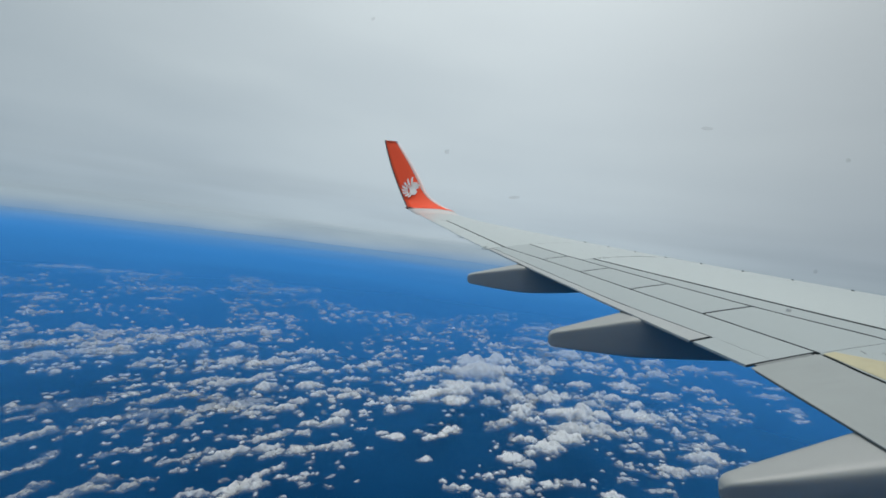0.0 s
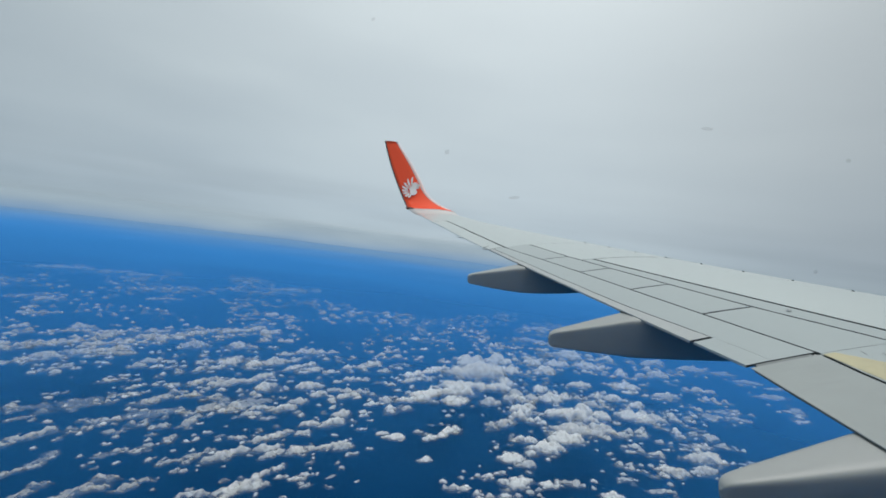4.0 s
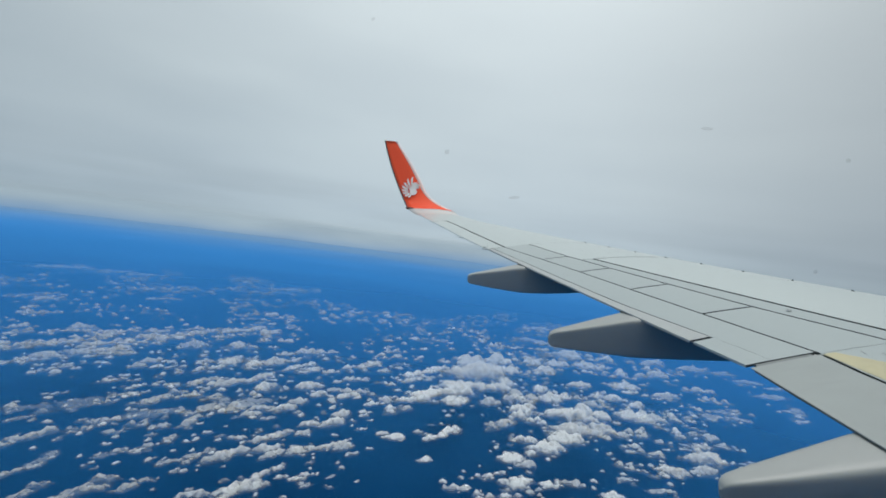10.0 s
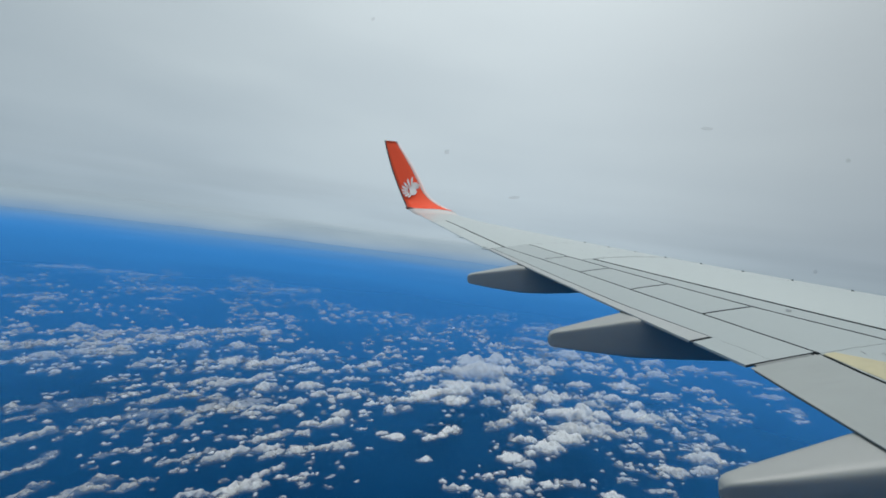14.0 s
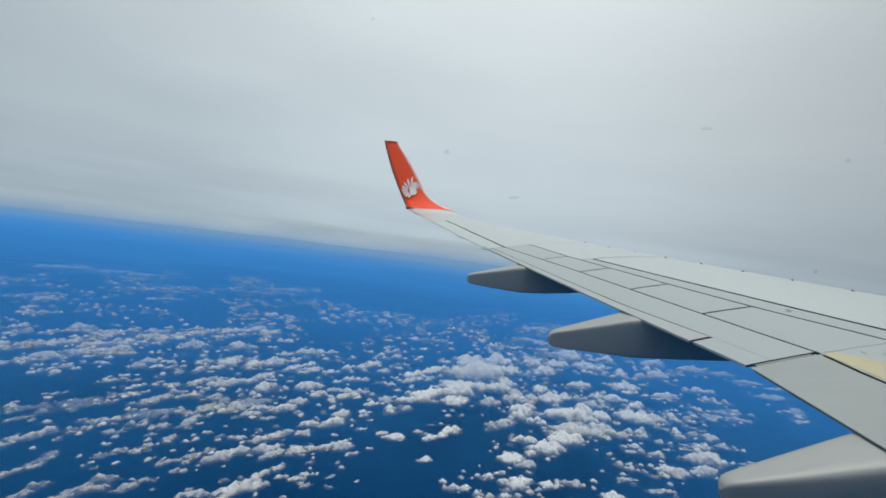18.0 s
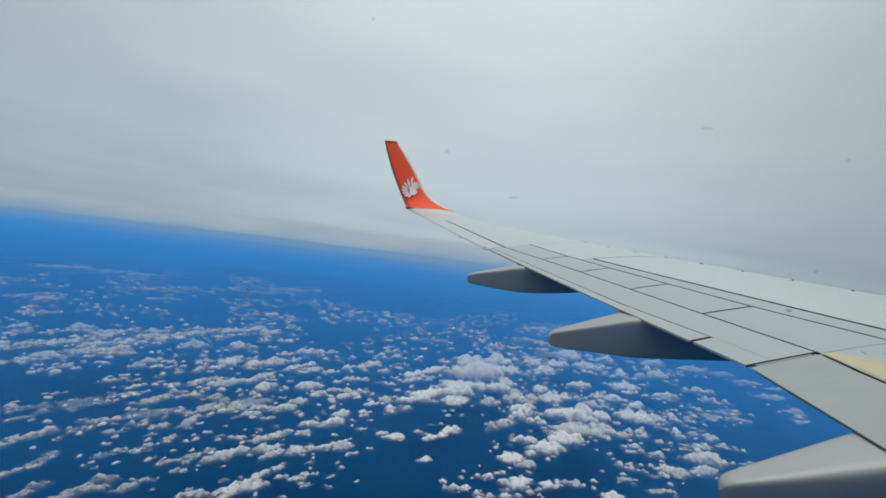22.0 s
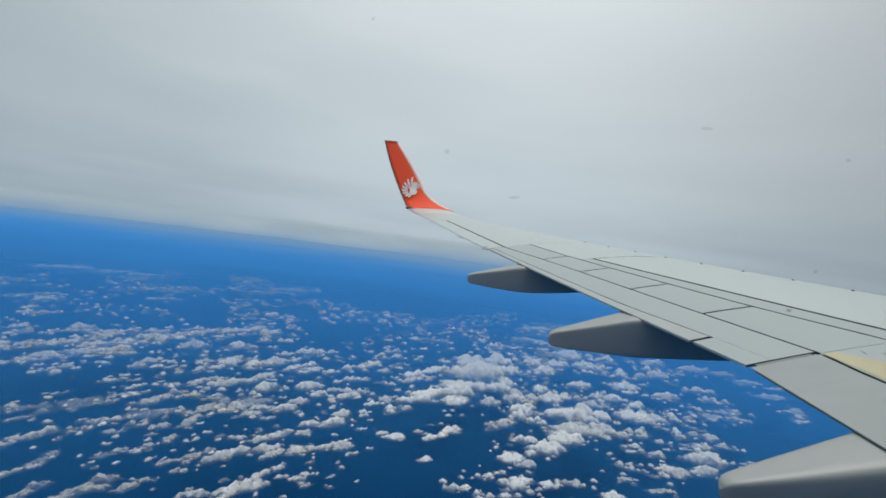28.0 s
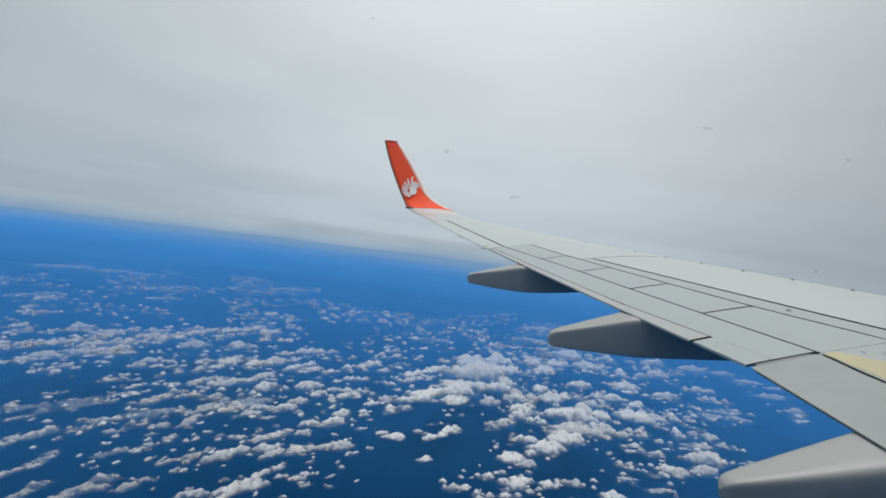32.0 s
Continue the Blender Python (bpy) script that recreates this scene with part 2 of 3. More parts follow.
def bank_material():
    """Glowing backdrop on the horizon: painted blue haze into grey stratus, dissolving upwards."""
    m, n, l, mix, tc, sep = veil_nodes("stratus_glow")
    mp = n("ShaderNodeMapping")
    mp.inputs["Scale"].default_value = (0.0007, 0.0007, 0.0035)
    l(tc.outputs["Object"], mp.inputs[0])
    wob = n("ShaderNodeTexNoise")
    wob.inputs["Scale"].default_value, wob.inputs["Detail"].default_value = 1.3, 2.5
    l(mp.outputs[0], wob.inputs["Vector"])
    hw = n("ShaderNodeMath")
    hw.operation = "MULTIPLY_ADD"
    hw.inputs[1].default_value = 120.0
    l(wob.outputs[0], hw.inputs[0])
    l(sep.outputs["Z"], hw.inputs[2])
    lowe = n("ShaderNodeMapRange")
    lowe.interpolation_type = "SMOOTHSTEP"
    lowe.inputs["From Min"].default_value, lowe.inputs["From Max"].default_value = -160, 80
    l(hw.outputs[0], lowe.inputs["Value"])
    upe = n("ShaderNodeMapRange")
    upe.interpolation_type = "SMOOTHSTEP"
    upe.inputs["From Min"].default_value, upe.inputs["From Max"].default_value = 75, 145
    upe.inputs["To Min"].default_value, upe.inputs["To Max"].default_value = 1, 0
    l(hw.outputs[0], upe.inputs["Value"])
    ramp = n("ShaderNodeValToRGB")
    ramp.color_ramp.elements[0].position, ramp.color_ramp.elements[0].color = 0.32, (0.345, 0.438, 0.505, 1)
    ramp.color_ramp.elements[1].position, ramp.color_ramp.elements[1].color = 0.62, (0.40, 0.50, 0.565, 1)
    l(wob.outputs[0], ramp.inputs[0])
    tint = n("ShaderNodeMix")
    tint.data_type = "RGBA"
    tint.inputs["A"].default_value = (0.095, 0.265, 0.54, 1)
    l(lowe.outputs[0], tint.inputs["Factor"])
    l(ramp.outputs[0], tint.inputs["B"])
    # emission stands in for sky light scattered by the far haze and cloud
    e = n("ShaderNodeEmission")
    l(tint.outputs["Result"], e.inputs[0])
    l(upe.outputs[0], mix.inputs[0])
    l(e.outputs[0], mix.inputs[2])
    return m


def pane_material():
    m = bpy.data.materials.new("window_acrylic")
    m.use_nodes = True
    nt = m.node_tree
    nt.nodes.clear()
    n, l = nt.nodes.new, nt.links.new
    out = n("ShaderNodeOutputMaterial")
    tr, gl, mix, fr = n("ShaderNodeBsdfTransparent"), n("ShaderNodeBsdfGlossy"), n("ShaderNodeMixShader"), n("ShaderNodeFresnel")
    fr.inputs[0].default_value = 1.2
    gl.inputs["Roughness"].default_value = 0.02
    l(fr.outputs[0], mix.inputs[0])
    l(tr.outputs[0], mix.inputs[1])
    l(gl.outputs[0], mix.inputs[2])
    l(mix.outputs[0], out.inputs[0])
    return m


def smudge_material():
    m = bpy.data.materials.new("dried_smudge")
    m.use_nodes = True
    nt = m.node_tree
    nt.nodes.clear()
    n, l = nt.nodes.new, nt.links.new
    out = n("ShaderNodeOutputMaterial")
    tr, d, mix = n("ShaderNodeBsdfTransparent"), n("ShaderNodeBsdfDiffuse"), n("ShaderNodeMixShader")
    d.inputs[0].default_value = (0.3, 0.31, 0.31, 1)
    mix.inputs[0].default_value = 0.11
    l(tr.outputs[0], mix.inputs[1])
    l(d.outputs[0], mix.inputs[2])
    l(mix.outputs[0], out.inputs[0])
    return m


HAZE = haze_material("painted_sea_haze", 300.0, 430.0, (0.038, 0.226, 0.57, 1), (0.06, 0.25, 0.62, 1), (1700, 4750))
HIGH_HAZE = haze_material("painted_high_haze", 320.0, 780.0, (0.05, 0.248, 0.62, 1), (0.15, 0.275, 0.45, 1), (1250, 3700))
SEA, CLOUD, BANK, PANE, SMUDGE = sea_material(), cloud_material(), bank_material(), pane_material(), smudge_material()


# ------------------------------------------------------------------ mesh helpers
def mesh_of(name, verts, faces, mat, smooth=True):
    me = bpy.data.meshes.new(name)
    me.from_pydata([tuple(v) for v in verts], [], faces)
    me.materials.append(mat)
    if smooth:
        for p in me.polygons:
            p.use_smooth = True
    me.update()
    return me


def put(name, verts, faces, mat, parent=None, label="", smooth=True):
    ob = new(name, mesh_of(name, verts, faces, mat, smooth))
    ob.parent = parent
    if label:
        ob["label"] = label
    return ob


def grid_faces(nu, nv, closed_v=False, start=0):
    out = []
    for i in range(nu - 1):
        for j in range(nv - (0 if closed_v else 1)):
            k = (j + 1) % nv
            out.append((start + i * nv + j, start + i * nv + k, start + (i + 1) * nv + k, start + (i + 1) * nv + j))
    return out


# ------------------------------------------------------------------ sea, haze, clouds
def build_sea():
    n = 96
    verts, faces = [(0, 0, SEA_Z)], []
    rings = [300, 700, 1400, 2600, REACH]
    for r in rings:
        verts += [(r * math.cos(2 * math.pi * k / n), r * math.sin(2 * math.pi * k / n), SEA_Z) for k in range(n)]
    for k in range(n):
        faces.append((0, 1 + k, 1 + (k + 1) % n))
    for i in range(len(rings) - 1):
        for k in range(n):
            a, b = 1 + i * n, 1 + (i + 1) * n
            faces.append((a + k, b + k, b + (k + 1) % n, a + (k + 1) % n))
    ob = put("sea", verts, faces, SEA)
    tagged(ob, "deep blue open sea far below the aircraft", "sea", kind="structure")
    # flat sheets that carry the painted distance haze
    for name, z, mat, words in (("haze_layer", CLOUD_Z - 33, HAZE, "sheet painted as thin blue haze over the sea under the clouds"), ("high_haze", CLOUD_Z + 24, HIGH_HAZE, "sheet painted as faint pale blue haze above the far clouds")):
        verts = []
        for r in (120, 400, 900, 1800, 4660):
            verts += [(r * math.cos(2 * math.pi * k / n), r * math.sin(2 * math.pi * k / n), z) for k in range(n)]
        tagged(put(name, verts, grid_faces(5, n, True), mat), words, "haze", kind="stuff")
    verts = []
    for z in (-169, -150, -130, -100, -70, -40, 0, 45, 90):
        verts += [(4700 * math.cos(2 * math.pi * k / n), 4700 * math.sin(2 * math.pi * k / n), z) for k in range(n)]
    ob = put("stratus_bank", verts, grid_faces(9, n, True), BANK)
    tagged(ob, "glowing painted backdrop of blue haze and grey stratus closing off the horizon", "cloud bank", kind="stuff")


build_sea()


def billows(rng, n, long, deep, tall, nu, nv, fine=0.9):
    """One cumulus: a heap of rounded billows, the large ones ringed by small ones, thinning to mist round its foot.
    Returns places, faces and how thick the mist is at each place."""
    off = Vector(rng.uniform(-90, 90, 3))
    bumps = []
    for k in range(n):
        u = (2 * (k + 0.5) / n - 1) * 0.74 * long + rng.normal(0, 0.08)
        v = rng.normal(0, 0.27) * deep
        r = rng.uniform(0.30, 0.46) * (1 - 0.35 * abs(u) / long)
        bumps.append((u, v, r, rng.uniform(0.35, 0.6)))
        for _ in range(8):
            q, d = rng.uniform(0, 2 * math.pi), r * rng.uniform(0.1, 1.15)
            bumps.append((u + d * math.cos(q) * 1.2, v + d * math.sin(q) * 0.9, r * rng.uniform(0.3, 0.6), rng.uniform(0.2, 0.6)))
    wide, far = long + 0.4, deep * 0.8 + 0.42
    gx, gy = np.meshgrid(np.linspace(-wide, wide, nu), np.linspace(-far, far, nv), indexing="ij")
    px, py, grain, lump = gx.copy(), gy.copy(), np.zeros((nu, nv)), np.zeros((nu, nv))
    for i in range(nu):
        for j in range(nv):
            p = Vector((gx[i, j], gy[i, j], 0))
            sway = noise.noise_vector(p * 3.2 + off) * 0.17 + noise.noise_vector(p * 8 + off) * 0.075
            px[i, j] += sway.x
            py[i, j] += sway.y
            lump[i, j] = 1 - 2.2 * abs(noise.noise(p * 5.0 + off * 2))
            grain[i, j] = noise.noise(p * 13 + off)
    h, clear = np.zeros((nu, nv)), np.ones((nu, nv))
    for cx, cy, r, k in bumps:
        q = ((px - cx) ** 2 + (py - cy) ** 2 * 1.15) / (r * r)
        h += (r * np.exp(-1.5 * q)) ** 3
        clear *= 1 - k * np.exp(-1.15 * q)
    clear *= 1 - 0.42 * np.exp(-1.6 * ((px / (1.0 * long)) ** 2 + (py / (0.55 * deep + 0.1)) ** 2)) * (0.75 + 0.5 * lump)
    h = np.maximum(0, h ** (1 / 3) + fine * (0.035 * lump + 0.02 * grain) * np.minimum(1, h ** (1 / 3) / 0.1) - 0.03)
    rim = np.maximum(np.abs(gx) / wide, np.abs(gy) / far)
    t = np.clip((1 - clear) * (1 + fine * (0.22 * lump + 0.2 * grain)) - 0.06 - np.maximum(0, rim - 0.85) * 5, 0, 0.9) / 0.9
    rise = np.clip((h - 0.01) / 0.22, 0, 1)                 # mist at the foot, firm towards the tops
    h, thick = tall * h, (0.22 * t + 0.72 * t ** 2.1) * (0.32 + 0.68 * rise * rise * (3 - 2 * rise))
    keep = [f for f in grid_faces(nu, nv) if max(thick.flat[k] for k in f) > 0.03]
    used = sorted({k for f in keep for k in f})
    back = {k: m for m, k in enumerate(used)}
    v = np.stack([gx, gy, h], -1).reshape(-1, 3)[used]
    return v, [tuple(back[k] for k in q[::-1]) for q in keep], thick.ravel()[used]


def cloud_mesh(name, data):
    v, f, th = data
    me = mesh_of(name, v.tolist(), f, CLOUD)
    at = me.attributes.new("thick", "FLOAT", "POINT")
    at.data.foreach_set("value", th.astype(np.float32))
    return me


# where the clouds lie: across, out, half width
NEAR = [(-171, 209, 13), (-152, 217, 17), (-140, 228, 12), (-187, 226, 11), (-209, 256, 18), (-96, 232, 15), (-86, 232, 12), (-82, 252, 12), (-68, 254, 9), (-60, 246, 4), (-130, 256, 10), (-120, 262, 10), (-155, 263, 11),
        (-124, 244, 4), (-101, 271, 17), (-82, 278, 11), (-65, 287, 14), (-51, 296, 8), (-45, 288, 5), (-104, 296, 12), (-86, 303, 14), (-69, 333, 17), (-195, 275, 9), (-190, 288, 10),
        (-145, 278, 6), (15, 263, 7), (30, 257, 8), (51, 276, 12), (44, 261, 7), (72, 280, 8), (86, 284, 7), (-36, 257, 2), (-1, 292, 5), (105, 273, 8)]
ASTERN = [(-210, 317, 9), (-206, 340, 12), (-226, 361, 14), (-183, 336, 20), (-171, 355, 14), (-171, 292, 9), (-176, 279, 7), (-154, 303, 16), (-161, 319, 5), (-141, 323, 16), (-156, 348, 9),
          (-106, 349, 17), (-107, 325, 5), (-120, 328, 7), (-135, 336, 9), (-124, 383, 12), (-99, 398, 11), (-64, 393, 14), (-88, 382, 7), (-78, 399, 6), (-69, 431, 14), (-71, 360, 4),
          (-48, 388, 3), (-46, 353, 5), (-45, 328, 4), (-151, 395, 20), (-170, 432, 19), (-144, 456, 13), (-156, 441, 14), (-125, 504, 24), (-120, 456, 15), (-102, 444, 14)]
MIDDLE = [(-70, 485, 18), (-32, 391, 9), (-25, 371, 11), (1, 403, 22), (6, 434, 29), (-15, 462, 15), (-22, 320, 8), (7, 334, 12), (-11, 485, 17), (15, 512, 18), (44, 558, 21), (75, 575, 19),
          (49, 501, 33), (84, 539, 20), (63, 470, 20), (26, 440, 21), (81, 436, 18), (109, 475, 12), (111, 448, 14), (133, 467, 12), (153, 515, 13), (50, 417, 11), (77, 398, 18), (108, 410, 16),
          (51, 366, 12), (84, 385, 10), (23, 408, 9), (17, 346, 7), (126, 560, 20)]
AHEAD = [(131, 407, 21), (169, 478, 15), (152, 448, 12), (212, 530, 15), (177, 428, 16), (192, 426, 17), (108, 372, 17), (132, 380, 15), (145, 375, 9), (162, 383, 13), (98, 351, 14), (68, 342, 9),
         (78, 331, 17), (53, 310, 11), (61, 303, 8), (157, 345, 10), (155, 325, 9), (129, 319, 9), (43, 288, 5), (33, 280, 6), (206, 395, 15), (195, 349, 18), (160, 318, 14), (185, 325, 14),
         (222, 437, 15), (227, 397, 9), (242, 512, 18), (302, 558, 19), (194, 462, 10)]
FARTHER = [(-379, 451, 11), (-392, 470, 9), (-361, 462, 8), (-439, 532, 10), (-420, 545, 8), (-455, 560, 9), (-480, 610, 10), (-346, 407, 16), (-333, 423, 20), (-324, 447, 24), (-349, 490, 12), (-310, 376, 15), (-280, 365, 14), (-287, 409, 30), (-303, 498, 25), (-288, 465, 26), (-275, 480, 24), (-269, 516, 22),
           (-251, 547, 22), (-272, 418, 15), (-231, 410, 15), (-223, 575, 23), (-192, 579, 13), (-192, 499, 13), (-229, 476, 13), (-191, 442, 15), (-196, 404, 12), (-185, 375, 16), (-171, 382, 13),
           (152, 601, 16), (180, 664, 21), (227, 670, 18), (194, 609, 23), (235, 588, 20), (303, 681, 27), (281, 613, 26), (351, 673, 23), (116, 597, 18), (82, 679, 12), (300, 520, 15)]
WISPS = [(-228, 308, 17), (-187, 241, 9), (-248, 292, 10), (-232, 281, 7), (-164, 253, 6), (-175, 313, 16), (-135, 350, 14), (-510, 629, 20), (-700, 925, 40), (-655, 935, 34),
         (-612, 945, 30), (-570, 960, 24), (-399, 718, 16), (257, 465, 15), (292, 486, 14), (290, 465, 13), (203, 373, 13), (234, 381, 9), (232, 350, 10), (400, 577, 22), (391, 522, 17), (371, 487, 11),
         (442, 629, 18), (414, 645, 24), (410, 687, 20), (121, 301, 6), (142, 762, 26), (189, 905, 26), (-50, 259, 3), (137, 290, 7), (-306, 1000, 35)]
LISTED = np.array(NEAR + ASTERN + MIDDLE + AHEAD + FARTHER + WISPS, float)


def field(x, y):
    """How cloudy a spot is: much round the large clouds, little in the clear lanes, none past the far rim."""
    d2 = (LISTED[:, 0] - x) ** 2 + (LISTED[:, 1] - y) ** 2
    f = min(1.0, float(np.exp(-d2 / (1.25 * LISTED[:, 2] + 5) ** 2).sum()))
    if y > 470:
        f = max(f, (0.8 if -0.12 * y < x < 0.3 * y else 0.55) + 1.1 * noise.noise(Vector((x * 0.012, y * 0.008, 2.0))) if x < 0.35 * y else 0)
    rim = float(np.interp(x / y, (-0.9, -0.6, -0.35, -0.15, 0.0, 0.12, 0.28, 0.5, 0.62, 0.8), (720, 900, 1150, 840, 760, 940, 940, 800, 560, 420)))
    return f - max(0, (y - rim) / 160)


def build_clouds():
    rng = np.random.default_rng(7)
    kinds = {"broad": [cloud_mesh("cumulus_cloud", billows(rng, 5 + k % 3, 1.0, 0.9, 0.95, 96, 76)) for k in range(12)],
             "middling": [cloud_mesh("cumulus_cloud", billows(rng, 3 + k % 2, 0.85, 0.8, 0.98, 64, 52)) for k in range(14)],
             "small": [cloud_mesh("cumulus_cloud", billows(rng, 2 + k % 2, 0.7, 0.75, 0.98, 40, 32)) for k in range(14)],
             "thin": [], "long": []}
    for k in range(10):                             # rows of three lumps
        parts, base = [], 0
        for d in (-0.62, 0.0, 0.62):
            v, f, th = billows(rng, 3 + k % 2, 0.85, 0.8, 0.98, 52, 44)
            size = rng.uniform(0.46, 0.64)
            parts.append((v * size + np.array((d * rng.uniform(0.9, 1.15), rng.normal(0, 0.17), 0)), [tuple(i + base for i in q) for q in f], th))
            base += len(v)
        kinds["long"].append(cloud_mesh("cumulus_cloud", (np.concatenate([p[0] for p in parts]), [q for p in parts for q in p[1]], np.concatenate([p[2] for p in parts]))))
    for k in range(10):
        v, f, th = billows(rng, 5, 1.2, 0.8, 0.3, 72, 48, 1.4)
        kinds["thin"].append(cloud_mesh("cumulus_cloud", (v, f, th * 0.65)))
    mist = {}
    for size, meshes in kinds.items():              # the same shapes again, mistier
        for share in (0.39, 0.64):
            for me in meshes:
                th, thinner = np.empty(len(me.vertices), np.float32), me.copy()
                me.attributes["thick"].data.foreach_get("value", th)
                thinner.attributes["thick"].data.foreach_set("value", th * share)
                mist.setdefault((size, share), []).append(thinner)
    tiny = [billows(rng, 1 + k % 2, 0.5, 0.6, 0.9, 21, 17) for k in range(40)]
    words = {"broad": "broad white cumulus cloud heaped of many billows over the sea", "middling": "middling white cumulus cloud with rounded billows over the sea",
             "small": "small white cumulus puff with a ragged foot over the sea", "long": "long white cumulus cloud of several lumps in a row", "thin": "thin pale wisp of cloud torn open over the sea"}

    def turn(x, y):
        lay = 0.74 - 0.55 * x / y if x < 0.25 * y else 0.35
        return lay + rng.uniform(-0.25, 0.25) + (math.pi if rng.random() < 0.5 else 0)

    def cloud(x, y, half, size):
        pick = rng.integers(len(kinds[size]))
        if x < -0.42 * y and y < 640:
            shapes = mist[size, 0.39]
        else:
            shapes = mist[size, 0.64] if x < -0.12 * y or x > 0.42 * y or rng.random() < 0.25 else kinds[size]
        ob = new("cumulus_cloud", shapes[pick])
        k = half * {"small": 1.36, "middling": 1.2, "broad": 1.02, "long": 1.06, "thin": 1.2}[size] * (0.86 if x < -0.45 * y and y < 400 else 1.1 if y > 330 and x < 0.42 * y else 0.95)
        ob.matrix_world = Matrix.LocRotScale((x, y, CLOUD_Z), Euler((0, 0, turn(x, y))), (k * (1.14 if x < 0.1 * y else 1.08), k * (0.95 if x < 0.1 * y else 1.0), k * rng.uniform(0.85, 1.1)))
        tagged(ob, words[size], "cloud", "scattered cumulus clouds")

    for rows in (NEAR, ASTERN, MIDDLE, AHEAD, FARTHER):
        for x, y, half in rows:
            wide = half / math.hypot(x, y)              # how wide it looks from here
            cloud(x, y, half, "long" if wide > 0.03 and x < 0.05 * y else "broad" if wide > 0.034 else "middling" if wide > 0.02 else "small")
    for x, y, half in WISPS:
        cloud(x, y, half, "thin")
    made = 0
    while made < 105:
        y = 235 + 600 * rng.random()
        x = rng.uniform(-0.92, 0.75) * y
        if field(x, y) < (0.35 if x > 0 else 0.5) + 0.5 * rng.random():
            continue
        cloud(x, y, y * rng.uniform(0.008, 0.017), "small")
        made += 1
    # the many small puffs between them
    vs, fs, ths, base, made = [], [], [], 0, 0
    while made < 2400:
        y = 225 + 950 * rng.random() ** 0.8
        x = rng.uniform(-0.95, 0.8) * y
        f = field(x, y)
        if f < (0.2 if y > 380 else 0.42) + 0.55 * rng.random():
            continue
        r = y * rng.uniform(0.008, 0.019) * (0.7 + 0.5 * f)
        q = turn(x, y)
        v, faces, th = tiny[rng.integers(40)]
        vs.append(np.stack([x + r * (v[:, 0] * math.cos(q) - v[:, 1] * math.sin(q)), y + r * (v[:, 0] * math.sin(q) + v[:, 1] * math.cos(q)), CLOUD_Z + r * v[:, 2]], 1))
        fs += [tuple(k + base for k in g) for g in faces]
        ths.append(th * rng.uniform(0.22, 0.9) * np.interp(y, (300, 480, 900), (1, 0.75, 0.42)))
        base += len(v)
        made += 1
    ob = new("cloud_puffs", cloud_mesh("cloud_puffs", (np.concatenate(vs), fs, np.concatenate(ths))))
    tagged(ob, "countless small white cloud puffs strewn over the blue sea", "cloud", kind="stuff")


build_clouds()


# ------------------------------------------------------------------ wing
def z_ref(y):
    s = y / 17.0
    return 2.3708 * s + 0.4003 * (s * s - s)


def x_le(y):
    return -0.52 * y


def x_te(y):
    return -6.75 - 0.2926 * max(y - 5.47, 0)


def crown(y):
    return max(0.085, 0.282 + 0.044 * (10.9 - y))


def bulge(s):
    if s < 0.33:
        t = s / 0.33
        return 0.3 + 0.7 * math.sqrt(max(0, 1 - (1 - t) ** 2))
    return 1 - ((s - 0.33) / 0.67) ** 1.6


def upper(y, s, lift=0.0):
    return Vector((x_le(y) + s * (x_te(y) - x_le(y)), y, z_ref(y) + crown(y) * bulge(s) + lift))


def lower(y, s):
    c = x_le(y) - x_te(y)
    t = max(0.0, min(1.0, s))
    d = 0.055 * c * (t ** 0.5) * (1 - t) * 2.2
    return Vector((x_le(y) + s * (x_te(y) - x_le(y)), y, z_ref(y) + crown(y) * 0.3 * (1 - t) - d - 0.022 - 0.02 * (1 - t)))


